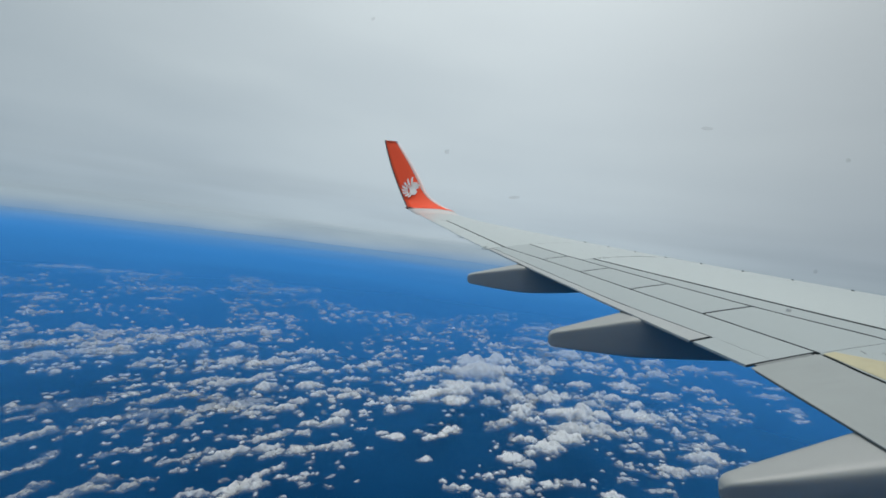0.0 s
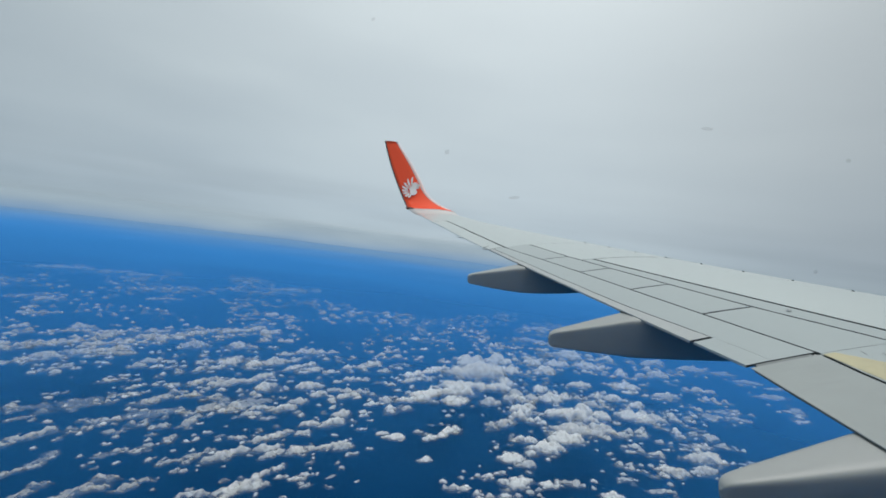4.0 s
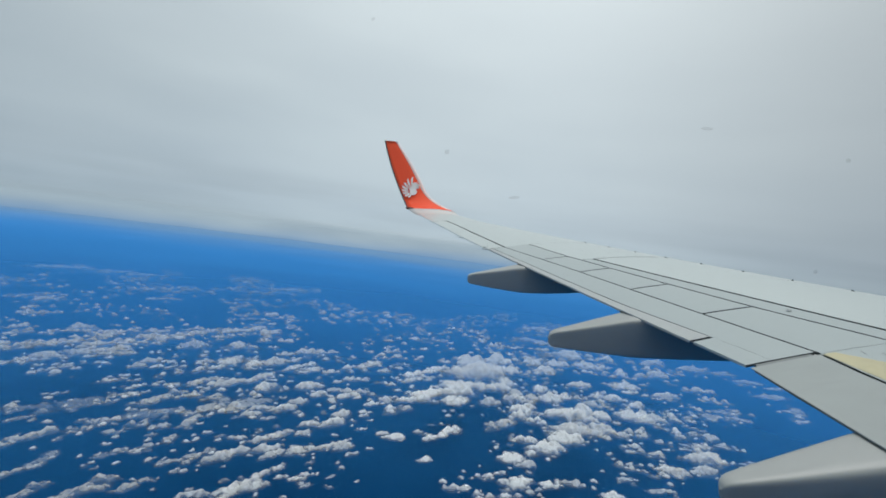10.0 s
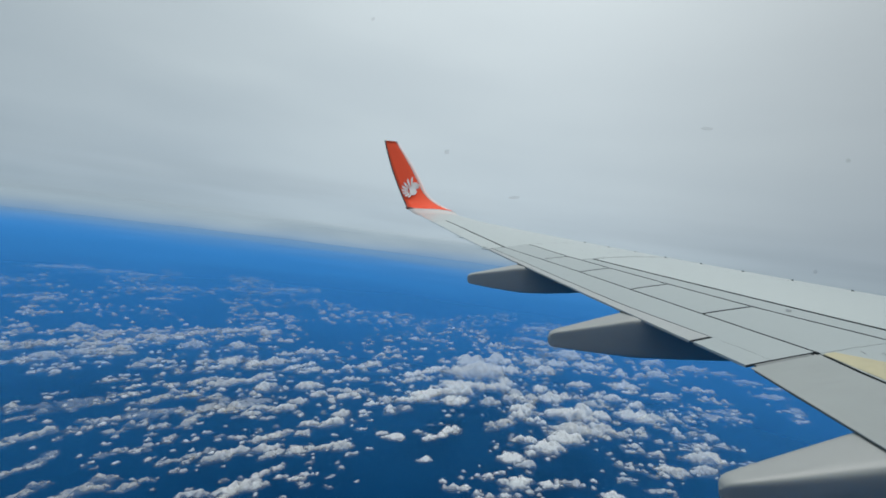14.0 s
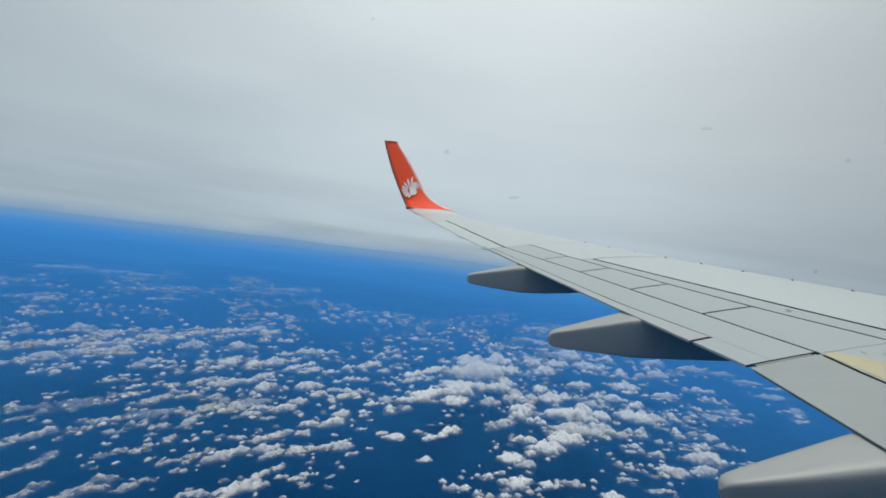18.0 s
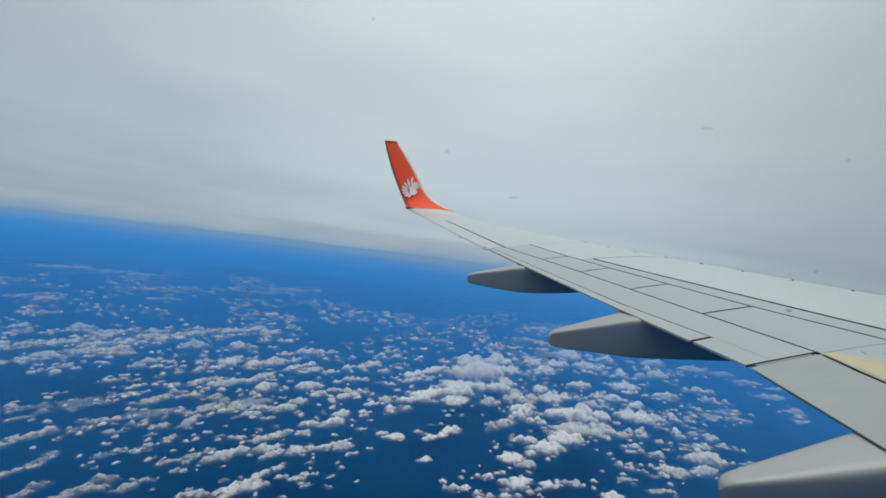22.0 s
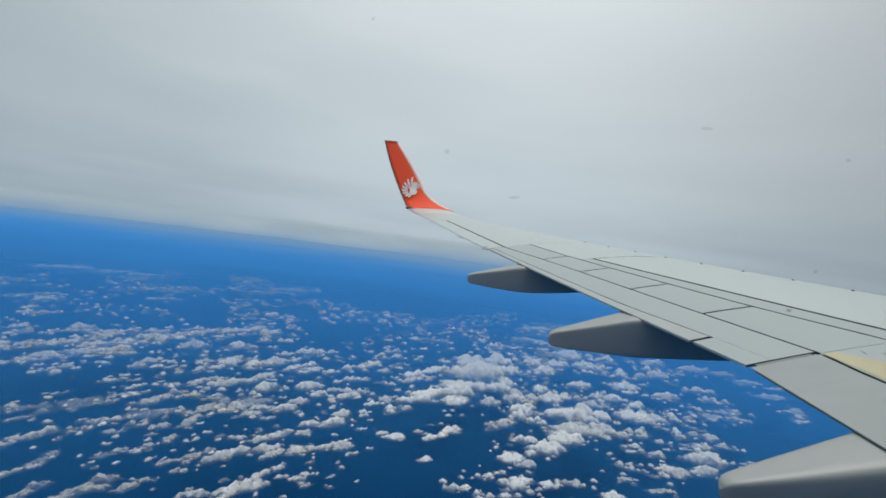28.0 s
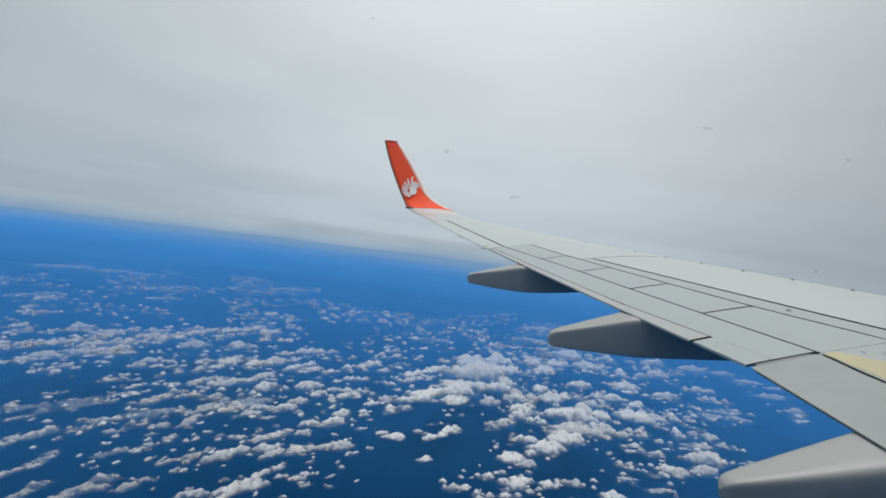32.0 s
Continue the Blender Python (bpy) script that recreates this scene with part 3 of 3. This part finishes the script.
def build_wing():
    wing = new("aircraft_wing")
    base = upper(1.9, 0.6)
    wing.matrix_world = BANK_TURN @ Matrix.Translation(base)
    inv = Matrix.Translation(-base)
    tagged(wing, "pale grey airliner wing with an upturned orange-red winglet", "wing")

    def skin(name, y0, y1, f0, f1, r0, r1, mat, label="", gap=0.011, lift=0.010, deep=0.03, nu=None, nv=14, front=None, rear=None):
        """A skin panel over the wing: front and rear chord fractions at its two ends."""
        nu = nu or max(4, int((y1 - y0) * 3))
        ya, yb = y0 + gap, y1 - gap
        top, low = [], []
        for i in range(nu):
            k = i / (nu - 1)
            y = ya + (yb - ya) * k
            c = x_le(y) - x_te(y)
            f = f0(y) if callable(f0) else f0 + (f1 - f0) * k
            r = r0(y) if callable(r0) else r0 + (r1 - r0) * k
            f, r = f + ((gap if front is None else front) / c if f > 0.01 else 0), r - ((gap if rear is None else rear) / c if r < 0.999 else 0)
            for j in range(nv):
                u = j / (nv - 1)
                if f < 0.02:
                    u = u ** 1.8
                top.append(inv @ upper(y, f + (r - f) * u, lift))
                low.append(inv @ upper(y, f + (r - f) * u, lift - deep))
        n = len(top)
        faces = [q[::-1] for q in grid_faces(nu, nv)]
        edge = [j for j in range(nv)] + [i * nv + nv - 1 for i in range(1, nu)] + [(nu - 1) * nv + j for j in range(nv - 2, -1, -1)] + [i * nv for i in range(nu - 2, 0, -1)]
        m = len(edge)
        verts = top + [top[e] for e in edge] + [low[e] for e in edge] + low
        faces += [(n + k, n + (k + 1) % m, n + m + (k + 1) % m, n + m + k) for k in range(m)]
        if deep > 0.01:
            faces += [tuple(n + 2 * m + v for v in q) for q in grid_faces(nu, nv)]
        top_faces = (nu - 1) * (nv - 1)
        open_rear = not callable(r0) and r0 > 0.999
        me_faces = [tuple(f) for f in faces]
        ob = put(name, verts, me_faces, mat, wing, label)
        ob.data.materials.append(GAP if deep > 0.01 else mat)
        for k, p in enumerate(ob.data.polygons):
            if top_faces <= k < top_faces + m:
                p.use_smooth = False
                p.material_index = 0 if open_rear and nv - 1 <= k - top_faces < nv + nu - 2 else 1
        return ob

    # core under the panels: closed aerofoil body, dark where gaps show it
    ys = [1.4, 3.0, 4.3, 5.47, 6.5, 8, 9.5, 11, 12.5, 14, 15.2, 16.3]
    ss = [0, 0.01, 0.03, 0.07, 0.13, 0.2, 0.3, 0.42, 0.55, 0.7, 0.85, 0.93]
    verts = []
    for y in ys:
        verts += [inv @ upper(y, s, -0.012) for s in ss] + [inv @ lower(y, s) for s in ss[:0:-1]]
    nv = 2 * len(ss) - 1
    faces = grid_faces(len(ys), nv, True) + [tuple(range(nv)), tuple(range(len(ys) * nv - 1, (len(ys) - 1) * nv - 1, -1))]
    core = put("wing_box", verts, faces, GAP, wing, "dark core seen in the gaps between panels")
    core.data.materials.append(FAIRING)
    for p in core.data.polygons:
        if p.normal.z < -0.2 or p.normal.x < -0.5:
            p.material_index = 1
    # skins
    def line(*knots):
        """A seam along the span: chord fraction at given stations."""
        ky, ks = [k[0] for k in knots], [k[1] for k in knots]
        return lambda y: float(np.interp(y, ky, ks))

    rear_spar = line((1.4, 0.662), (5.7, 0.668), (7.3, 0.674), (9.18, 0.686))
    hinge = line((1.4, 0.70), (5.5, 0.718), (6.5, 0.734), (9.6, 0.743), (10.75, 0.729))
    flap_front = line((1.4, 0.882), (5.15, 0.872), (5.45, 0.866), (7.5, 0.869), (8.54, 0.870), (9.5, 0.878), (10.76, 0.902))
    aft_seam = line((6.05, 0.954), (7.1, 0.972), (10.76, 0.972))
    aileron_hinge = line((10.74, 0.899), (12.43, 0.863), (14.78, 0.785))
    skin("leading_skin", 1.4, 9.18, 0, 0, rear_spar, 0, SLAT_GREY, gap=0.016, rear=0.023)
    skin("hinge_strip", 1.4, 9.18, rear_spar, 0, hinge, 0, WING_GREY, nv=4, front=0.014, rear=0.008)
    skin("outer_leading_skin", 9.18, 10.74, 0, 0, hinge, 0, SLAT_GREY, gap=0.006, rear=0.009)
    skin("tip_skin", 10.74, 14.78, 0, 0, aileron_hinge, 0, SLAT_GREY, gap=0.004, rear=0.018)
    skin("tip_skin", 14.78, 16.3, 0, 0, 1, 1, SLAT_GREY, gap=0.003, deep=0.012)
    for y0, y1 in ((5.45, 6.53), (6.53, 7.54), (7.54, 8.54), (8.54, 9.50), (9.50, 10.75)):
        skin("spoiler", y0, y1, hinge, 0, flap_front, 0, WING_GREY, gap=0.013, nv=8, front=0.014, rear=0.013)
    skin("inner_skin", 1.4, 5.45, hinge, 0, flap_front, 0, WING_GREY, gap=0.004, nv=8, front=0.012, rear=0.013)
    skin("aileron", 10.765, 14.77, aileron_hinge, 0, 1, 1, SLAT_GREY, nv=6, gap=0.006, front=0.016, deep=0.012)
    skin("aileron_tab", 10.95, 13.05, 0.972, 0.970, 1.012, 1.012, SLAT_GREY, nv=4, gap=0.006, lift=0.014, deep=0.012)
    skin("outboard_flap", 5.492, 10.76, flap_front, 0, line((5.5, 0.951), (6.05, 0.954), (7.1, 0.972), (10.76, 0.972)), 0, WING_GREY, gap=0.006, nv=6, front=0.006, rear=0.002)
    skin("aft_flap", 6.045, 10.76, aft_seam, 0, 1.0, 1.0, AFT_GREY, gap=0.008, nv=5, lift=0.007, front=0.003, deep=0.02)
    skin("flap_end_cap", 5.492, 6.02, 0.951, 0.954, 1.0, 1.0, WING_GREY, gap=0.008, nv=5, front=0.0, deep=0.02)
    skin("inboard_flap", 1.4, 5.458, flap_front, 0, 1.0, 1.0, FLAP_GREY, gap=0.009, nv=10, front=0.012, deep=0.005)
    # pale sealant in the joint of the inner skin
    skin("panel_seal", 5.437, 5.463, hinge, 0, flap_front, 0, WING_GREY, gap=0.0005, nv=8, lift=0.0085, deep=0.005)
    # seal in the gap between the two flaps
    skin("flap_seal", 5.43, 5.512, 0.872, 0.872, 0.992, 0.992, SEAL_GREY, gap=0.024, nv=5, lift=0.006)
    # worn yellow primer on the inner skin
    skin("primer_patch", 4.5, 5.443, 0.735, 0.842, 0.8685, 0.8645, YELLOW, "worn yellow primer patch", gap=0.003, nv=6, lift=0.0135, deep=0.006)
    # scuffs in the paint of the inner skin
    for y0, y1, f0, f1 in ((5.20, 5.31, 0.786, 0.783), (5.02, 5.10, 0.768, 0.765), (5.335, 5.39, 0.806, 0.803)):
        skin("paint_scuff", y0, y1, f0, f1, f0 + 0.0025, f1 + 0.0012, SEAL_GREY, "dark scuff in the paint", gap=0.0, nv=3, lift=0.0125, deep=0.002)
    # dark edge along the trailing edge
    for y0, y1 in ((1.4, 5.40),):
        nu = 14
        vs = []
        for i in range(nu):
            y = y0 + (y1 - y0) * i / (nu - 1)
            a = inv @ upper(y, 1.0)
            h = 0.003
            vs += [a + Vector((0.002, 0, 0.003)), a + Vector((-0.003, 0, 0.001)), a + Vector((-0.003, 0, -0.001 - h)), a + Vector((0.05, 0, -h - 0.004))]
        put("trailing_edge_strip", vs, grid_faces(nu, 4, True), DARK_TRIM, wing, "dark strip along the trailing edge")
    # vortex generators along the crest
    for k in range(9):
        y = 10.92 - 0.56 * k
        p = inv @ upper(y - 0.04, 0.315, 0.008)
        vs = [p + Vector(q) * 0.34 for q in ((0.05, -0.02, 0), (-0.05, 0.01, 0), (-0.05, 0.016, 0), (0.05, -0.014, 0), (-0.04, 0.01, 0.045), (-0.04, 0.016, 0.045), (0.0, -0.004, 0.04), (0.0, 0.002, 0.04))]
        put("vortex_generator", vs, [(0, 1, 4, 6), (3, 7, 5, 2), (0, 6, 7, 3), (6, 4, 5, 7), (4, 1, 2, 5), (0, 3, 2, 1)], DARK_TRIM, wing, smooth=False)
    # small fittings on the hinge strip
    for y, s, k in ((6.31, 0.700, 0.6), (6.0, 0.724, 0.3), (7.2, 0.728, 0.3)):
        p = inv @ upper(y, s, 0.011)
        w, h = 0.03 * k, 0.035 * k
        vs = [p + Vector(q) for q in ((w, w, 0), (-w, w, 0), (-w, -w, 0), (w, -w, 0), (w * .5, w * .5, h), (-w * .5, w * .5, h), (-w * .5, -w * .5, h * .7), (w * .5, -w * .5, h * .7))]
        put("hinge_fitting", vs, [(0, 1, 5, 4), (1, 2, 6, 5), (2, 3, 7, 6), (3, 0, 4, 7), (4, 5, 6, 7)], ALU, wing, "small metal hinge fitting", smooth=False)

    # a row of fasteners across the inner flap
    for k in range(34):
        if k % 7 == 5:
            continue
        y = 5.38 - 0.042 * k
        p = inv @ upper(y, 0.918, 0.0105)
        r = 0.0034
        vs = [p + Vector((r * math.cos(a * math.pi / 3), 2.6 * r * math.sin(a * math.pi / 3), 0)) for a in range(6)] + [p + Vector((0, 0, 0.0015))]
        put("fastener", vs, [(a, (a + 1) % 6, 6) for a in range(6)], SEAL_GREY, wing, smooth=False)

    # pale hinge bumps peeping out behind the outer rear edge
    for y in (10.82, 12.2):
        p = inv @ upper(y, 1.0, -0.006)
        vs = []
        for i, (dx, r) in enumerate(((0.25, 0.02), (0.1, 0.05), (-0.04, 0.055), (-0.11, 0.035), (-0.13, 0.008))):
            vs += [p + Vector((dx, 1.6 * r * math.cos(q * math.pi / 4), 0.22 * r * math.sin(q * math.pi / 4))) for q in range(8)]
        put("hinge_bump", vs, grid_faces(5, 8, True) + [tuple(range(8)), tuple(range(39, 31, -1))], SLAT_GREY, wing, "pale hinge bump")

    # flap track fairings: boat-shaped bodies under the flaps
    def fairing(yc, width, x_tail, x_nose, z_tail, z_te, x_join, h_tail, h_mid, e):
        nu, nv = 34, 28
        vs = []
        for i in range(nu):
            k = ((i - 7) / (nu - 8)) ** 1.3 if i > 7 else 0
            turn = min(1, i / 7) * math.pi / 2
            x = x_tail + 0.075 * (1 - math.cos(turn)) + (x_nose - x_tail - 0.075) * k
            kt = min(1, (x - x_tail) / (x_join - x_tail))
            zt = z_tail + (z_te - z_tail) * kt
            run = x - x_tail
            keel = z_tail - h_tail - h_mid * math.sin(math.pi * min(1, run / 1.8)) + 0.05 * max(0, run - 0.9)
            h = max(0.06, zt - keel)
            w = width * (0.24 + 0.76 * kt ** 0.9)
            if k > 0.7:
                w *= 1 - 0.6 * ((k - 0.7) / 0.3) ** 2
            if i < 7:                                  # rounded tail
                sc = max(0.004, math.sin(turn)) ** 0.5
                zt -= h * (1 - sc) * 0.5
                h, w = h * sc, w * sc
            for j in range(nv):
                a = 2 * math.pi * (j + 0.5) / nv
                cx, cz = math.cos(a), math.sin(a)
                px = math.copysign(abs(cx) ** e, cx) * w / 2
                pz = math.copysign(abs(cz) ** e, cz) * h / 2 - h / 2
                tilt = 0.13 * px                      # the top follows the wing's dihedral
                px *= 1 - 0.66 * min(1, -pz / h)       # the keel is narrower than the top
                vs.append(inv @ Vector((x, yc + px, zt + pz + tilt)))
        fs = grid_faces(nu, nv, True) + [tuple(range(nv)), tuple(range(nu * nv - 1, (nu - 1) * nv - 1, -1))]
        ob = put("flap_track_fairing", vs, fs, FAIRING, wing, "long grey flap track fairing")
        return ob

    fairing(9.38, 0.36, -8.72, -6.6, 0.985, 1.20, -7.93, 0.135, 0.05, 0.24)
    fairing(6.84, 0.38, -7.98, -5.7, 0.595, 0.86, -7.14, 0.145, 0.010, 0.24)
    fairing(4.36, 0.42, -7.57, -5.3, 0.262, 0.541, -6.70, 0.12, 0.03, 0.36)

    # dark joints where the fairings come out under the flap
    for y0, y1 in ((6.68, 6.99), (9.22, 9.53)):
        vs = []
        for i in range(4):
            p = inv @ upper(y0 + (y1 - y0) * i / 3, 1.0)
            vs += [p + Vector(q) for q in ((0.0, 0, -0.004), (-0.014, 0, -0.008), (-0.012, 0, -0.02), (0.03, 0, -0.02))]
        put("fairing_joint", vs, grid_faces(4, 4, True) + [(0, 1, 2, 3), (15, 14, 13, 12)], GAP, wing, "dark joint over the fairing", smooth=False)

    # winglet: blended out of the tip, lofted
    a, b, c, d = Vector((16.3, 2.245)), Vector((17.12, 2.36)), Vector((17.40, 3.05)), Vector((17.90, 4.66))

    def rib(t):
        """t 0..1 over the blend, 1..2 up the blade: place, slope, front and rear x."""
        if t <= 1:
            p = a * (1 - t) ** 2 + b * 2 * t * (1 - t) + c * t * t
            tan = (b - a) * (1 - t) + (c - b) * t
        else:
            p = c + (d - c) * (t - 1)
            tan = d - c
        h = max(0, p.y - 2.4)
        lead = -10.92 + 0.63 * (2.26 - h) + 0.9 * max(0, (0.9 - h) / 0.9) ** 3 + 0.13 * math.sin(math.pi * min(1, h / 2.26))
        rear = -10.26 - 0.62 * h + 0.0675 * h * h
        if t < 0.45:
            k = t / 0.45
            p0 = a * 0.55 ** 2 + b * 2 * 0.45 * 0.55 + c * 0.45 ** 2
            h0 = max(0, p0.y - 2.4)
            l0 = -10.92 + 0.63 * (2.26 - h0) + 0.9 * max(0, (0.9 - h0) / 0.9) ** 3 + 0.13 * math.sin(math.pi * min(1, h0 / 2.26))
            r0 = -10.26 - 0.62 * h0 + 0.0675 * h0 * h0
            lead = x_le(16.3) + (l0 - x_le(16.3)) * k
            rear = x_te(16.3) + (r0 - x_te(16.3)) * k
        return p, tan.normalized(), lead, rear

    prof = [(0, 0), (0.02, 0.022), (0.06, 0.036), (0.15, 0.05), (0.35, 0.058), (0.6, 0.042), (0.85, 0.018), (1, 0.004)]

    def loft(name, t0, t1, n, s0, s1, mat, label="", grow=0.0):
        pr = [(s, w) for s, w in prof if s0 <= s <= s1]
        vs = []
        for i in range(n):
            p, tan, lead, rear = rib(t0 + (t1 - t0) * i / (n - 1))
            nrm = Vector((0, -tan.y, tan.x))
            ch = lead - rear
            q = Vector((0, p.x, p.y))
            ring = [(s, w) for s, w in pr] + [(s, -w) for s, w in pr[::-1] if w > 0]
            for s, w in ring:
                wide = w * min(ch, 1.3) + (grow if w > 0 else -grow if w < 0 else 0)
                vs.append(inv @ (q + nrm * wide + Vector((lead - s * ch + (grow if s == 0 else 0), 0, 0))))
        m = len(ring)
        return put(name, vs, grid_faces(n, m, True) + [tuple(range(m)), tuple(range(n * m - 1, (n - 1) * m - 1, -1))], mat, wing, label)

    loft("tip_blend", 0, 0.44, 8, 0, 1, TIP_GREY, "pale root of the winglet")
    winglet = loft("winglet", 0.44, 2, 22, 0, 1, RED, "orange-red upturned winglet with a white emblem")
    strip = loft("leading_edge_strip", 0.5, 2, 18, 0, 0.15, PINK, "pale pink leading edge", 0.004)
    strip.parent = winglet

    # emblem: a plain disc with a fan of petals on the inboard face
    def face_at(s_x, z):
        t = 1 + (z - c.y) / (d.y - c.y) if z > c.y else 1 - (c.y - z) / (c.y - a.y) * 0.8
        for _ in range(30):
            p = rib(t)[0]
            t += (z - p.y) / (d.y - c.y) * 0.5
        p, tan, lead, rear = rib(t)
        nrm = Vector((0, -tan.y, tan.x))
        return Vector((s_x, p.x, p.y)) + nrm * 0.085

    def decal(name, outline):
        vs = [inv @ face_at(*q) for q in outline]
        vs += [v + Vector((0, 0.03, -0.008)) for v in vs]
        n = len(outline)
        put(name, vs, [tuple(range(n))] + [(i, i + n, (i + 1) % n + n, (i + 1) % n) for i in range(n)], WHITE, winglet, "white emblem shape", smooth=False)

    def round_decal(x, z, r):
        decal("emblem_disc", [(x + r * math.cos(q * math.pi / 10), z + r * math.sin(q * math.pi / 10)) for q in range(20)])

    ex, ez = -10.255, 3.08
    round_decal(ex + 0.085, ez + 0.12, 0.115)
    round_decal(ex + 0.06, ez - 0.095, 0.115)
    decal("emblem_neck", [(ex - 0.02, ez + 0.11), (ex + 0.06, ez + 0.02), (ex + 0.02, ez - 0.0), (ex - 0.05, ez - 0.06), (ex - 0.085, ez + 0.01)])
    decal("emblem_beak", [(ex + 0.13, ez + 0.215), (ex + 0.245, ez + 0.145), (ex + 0.205, ez + 0.11), (ex + 0.225, ez + 0.055), (ex + 0.15, ez + 0.03)])
    for k in range(8):
        ang = radians(104 + 21.6 * k)
        ux, uz = math.cos(ang), math.sin(ang)
        x0, z0 = ex + 0.03 + 0.145 * ux, ez - 0.04 + 0.145 * uz
        far = (0.30, 0.27, 0.235, 0.22, 0.205, 0.19, 0.175, 0.15)[k]
        side = [(0.0, 0.014), (0.35, 0.030), (0.7, 0.035), (0.92, 0.022), (1.0, 0.0)]
        bend = [0.2 * far * q * q for q, w in side]
        out = [(q * far, -w + d) for (q, w), d in zip(side, bend)] + [(q * far, w * 0.8 + d) for (q, w), d in list(zip(side, bend))[-2::-1]]
        decal("emblem_petal", [(x0 + q * ux + w * uz, z0 + q * uz - w * ux) for q, w in out])
    # dark foot of the winglet's rear edge
    foot, tan, lead, rear = rib(0.46)
    vs = []
    for dx, h in ((-0.06, 0.012), (0.02, 0.045), (0.14, 0.04), (0.24, 0.01)):
        vs += [inv @ (Vector((rear + dx, foot.x - 0.02, foot.y - 0.012)) + Vector((0, h * math.cos(j * math.pi / 4), h * math.sin(j * math.pi / 4)))) for j in range(8)]
    put("root_cap", vs, grid_faces(4, 8, True) + [tuple(range(8)), tuple(range(31, 23, -1))], DARK_RED, winglet, "dark red foot of the winglet")
    # dark strip down the rear edge of the winglet
    vs = []
    for i in range(18):
        p, tan, lead, rear = rib(0.46 + 1.54 * i / 17)
        nrm = Vector((0, -tan.y, tan.x))
        q = Vector((rear, p.x, p.y))
        vs += [inv @ (q + nrm * 0.010 + Vector((0.016, 0, 0))), inv @ (q + Vector((-0.022, 0, 0))), inv @ (q - nrm * 0.010 + Vector((0.016, 0, 0)))]
    put("rear_edge_strip", vs, grid_faces(18, 3, True), DARK_TRIM, winglet, "dark rear edge of the winglet")
    return wing


build_wing()


# ------------------------------------------------------------------ hull round the camera, with its window
def build_hull():
    R, cz, x0, x1 = 1.83, 1.15, -16.0, 3.0
    wx, wz, hw, hh = EYE.x, EYE.z, 0.16, 0.21

    def shell(name, r, mat):
        xs = [x0, -13, wx - 1, wx - hw, wx + hw, wx + 1, -5, -2, x1]
        a0 = math.asin((wz - hh - cz) / R)
        a1 = math.asin((wz + hh - cz) / R)
        angs = [a0, a1] + [a1 + (2 * math.pi - (a1 - a0)) * k / 40 for k in range(1, 40)]
        verts = [(x, r * math.cos(t), cz + r * math.sin(t)) for x in xs for t in angs]
        n = len(angs)
        faces = [f for f in grid_faces(len(xs), n, True) if f != (3 * n, 3 * n + 1, 4 * n + 1, 4 * n)]
        faces += [tuple(range(n)), tuple(range((len(xs) - 1) * n, len(xs) * n))]
        ob = put(name, verts, faces, mat)
        ob.matrix_world = BANK_TURN
        return ob

    tagged(shell("wall_fuselage", R, HULL), "white painted outer hull of the airliner", "wall", kind="structure")
    tagged(shell("wall_cabin", R - 0.05, LINER), "plain cabin lining behind the window", "wall", kind="structure")
    win = new("window_1")
    base = Vector((wx, R - 0.03, wz))
    win.matrix_world = BANK_TURN @ Matrix.Translation(base)
    tagged(win, "rounded cabin window with a lightly smudged clear pane", "window", kind="structure")
    # frame with a rounded opening
    n = 40
    vs = []
    for dy in (-0.045, 0.035):
        for rx, rz, e in ((hw + 0.01, hh + 0.01, 0.12), (0.135, 0.185, 0.55)):
            for k in range(n):
                q = 2 * math.pi * k / n
                cx, sz = math.cos(q), math.sin(q)
                px, pz = math.copysign(abs(cx) ** e, cx) * rx, math.copysign(abs(sz) ** e, sz) * rz
                vs.append((px, dy, pz))
    fs = []
    for p, q in ((0, 1), (1, 3), (3, 2), (2, 0)):
        fs += [(p * n + k, p * n + (k + 1) % n, q * n + (k + 1) % n, q * n + k) for k in range(n)]
    put("window_frame", vs, fs, LINER, win, smooth=False)
    vs = []
    for dy in (0.0, 0.004):
        for k in range(n):
            q = 2 * math.pi * k / n
            cx, sz = math.cos(q), math.sin(q)
            vs.append((math.copysign(abs(cx) ** 0.55, cx) * 0.137, dy, math.copysign(abs(sz) ** 0.55, sz) * 0.187))
    pane = put("pane", vs, [tuple(range(n)), tuple(range(2 * n - 1, n - 1, -1))], PANE, win, smooth=False)
    pane.visible_shadow = False
    # dried specks on the pane: across, up, half length, half height
    dist = R - 0.03 + 0.006 - EYE.y
    right = VIEW.to_3x3() @ Vector((1, 0, 0))
    up = VIEW.to_3x3() @ Vector((0, 1, 0))
    for u, v, a, b in ((0.145, 0.105, 0.012, 0.003), (0.008, 0.198, 0.005, 0.005), (0.537, 0.245, 0.012, 0.004), (0.824, 0.18, 0.005, 0.005), (-0.142, 0.468, 0.004, 0.004), (0.757, -0.046, 0.005, 0.004)):
        way = AIM + right * u + up * v
        p = EYE + way * (dist / way.y) - base
        vs = []
        for k in range(14):
            q = 2 * math.pi * k / 14
            w = 1 + 0.12 * math.sin(2 * q + u * 40) + 0.06 * math.sin(5 * q)
            vs.append(p + (right * a * math.cos(q) + up * b * math.sin(q)) * dist * w)
        sm = put("smudge", vs, [tuple(range(14))], SMUDGE, win, "faint dried speck", smooth=False)
        sm.visible_shadow = False


build_hull()
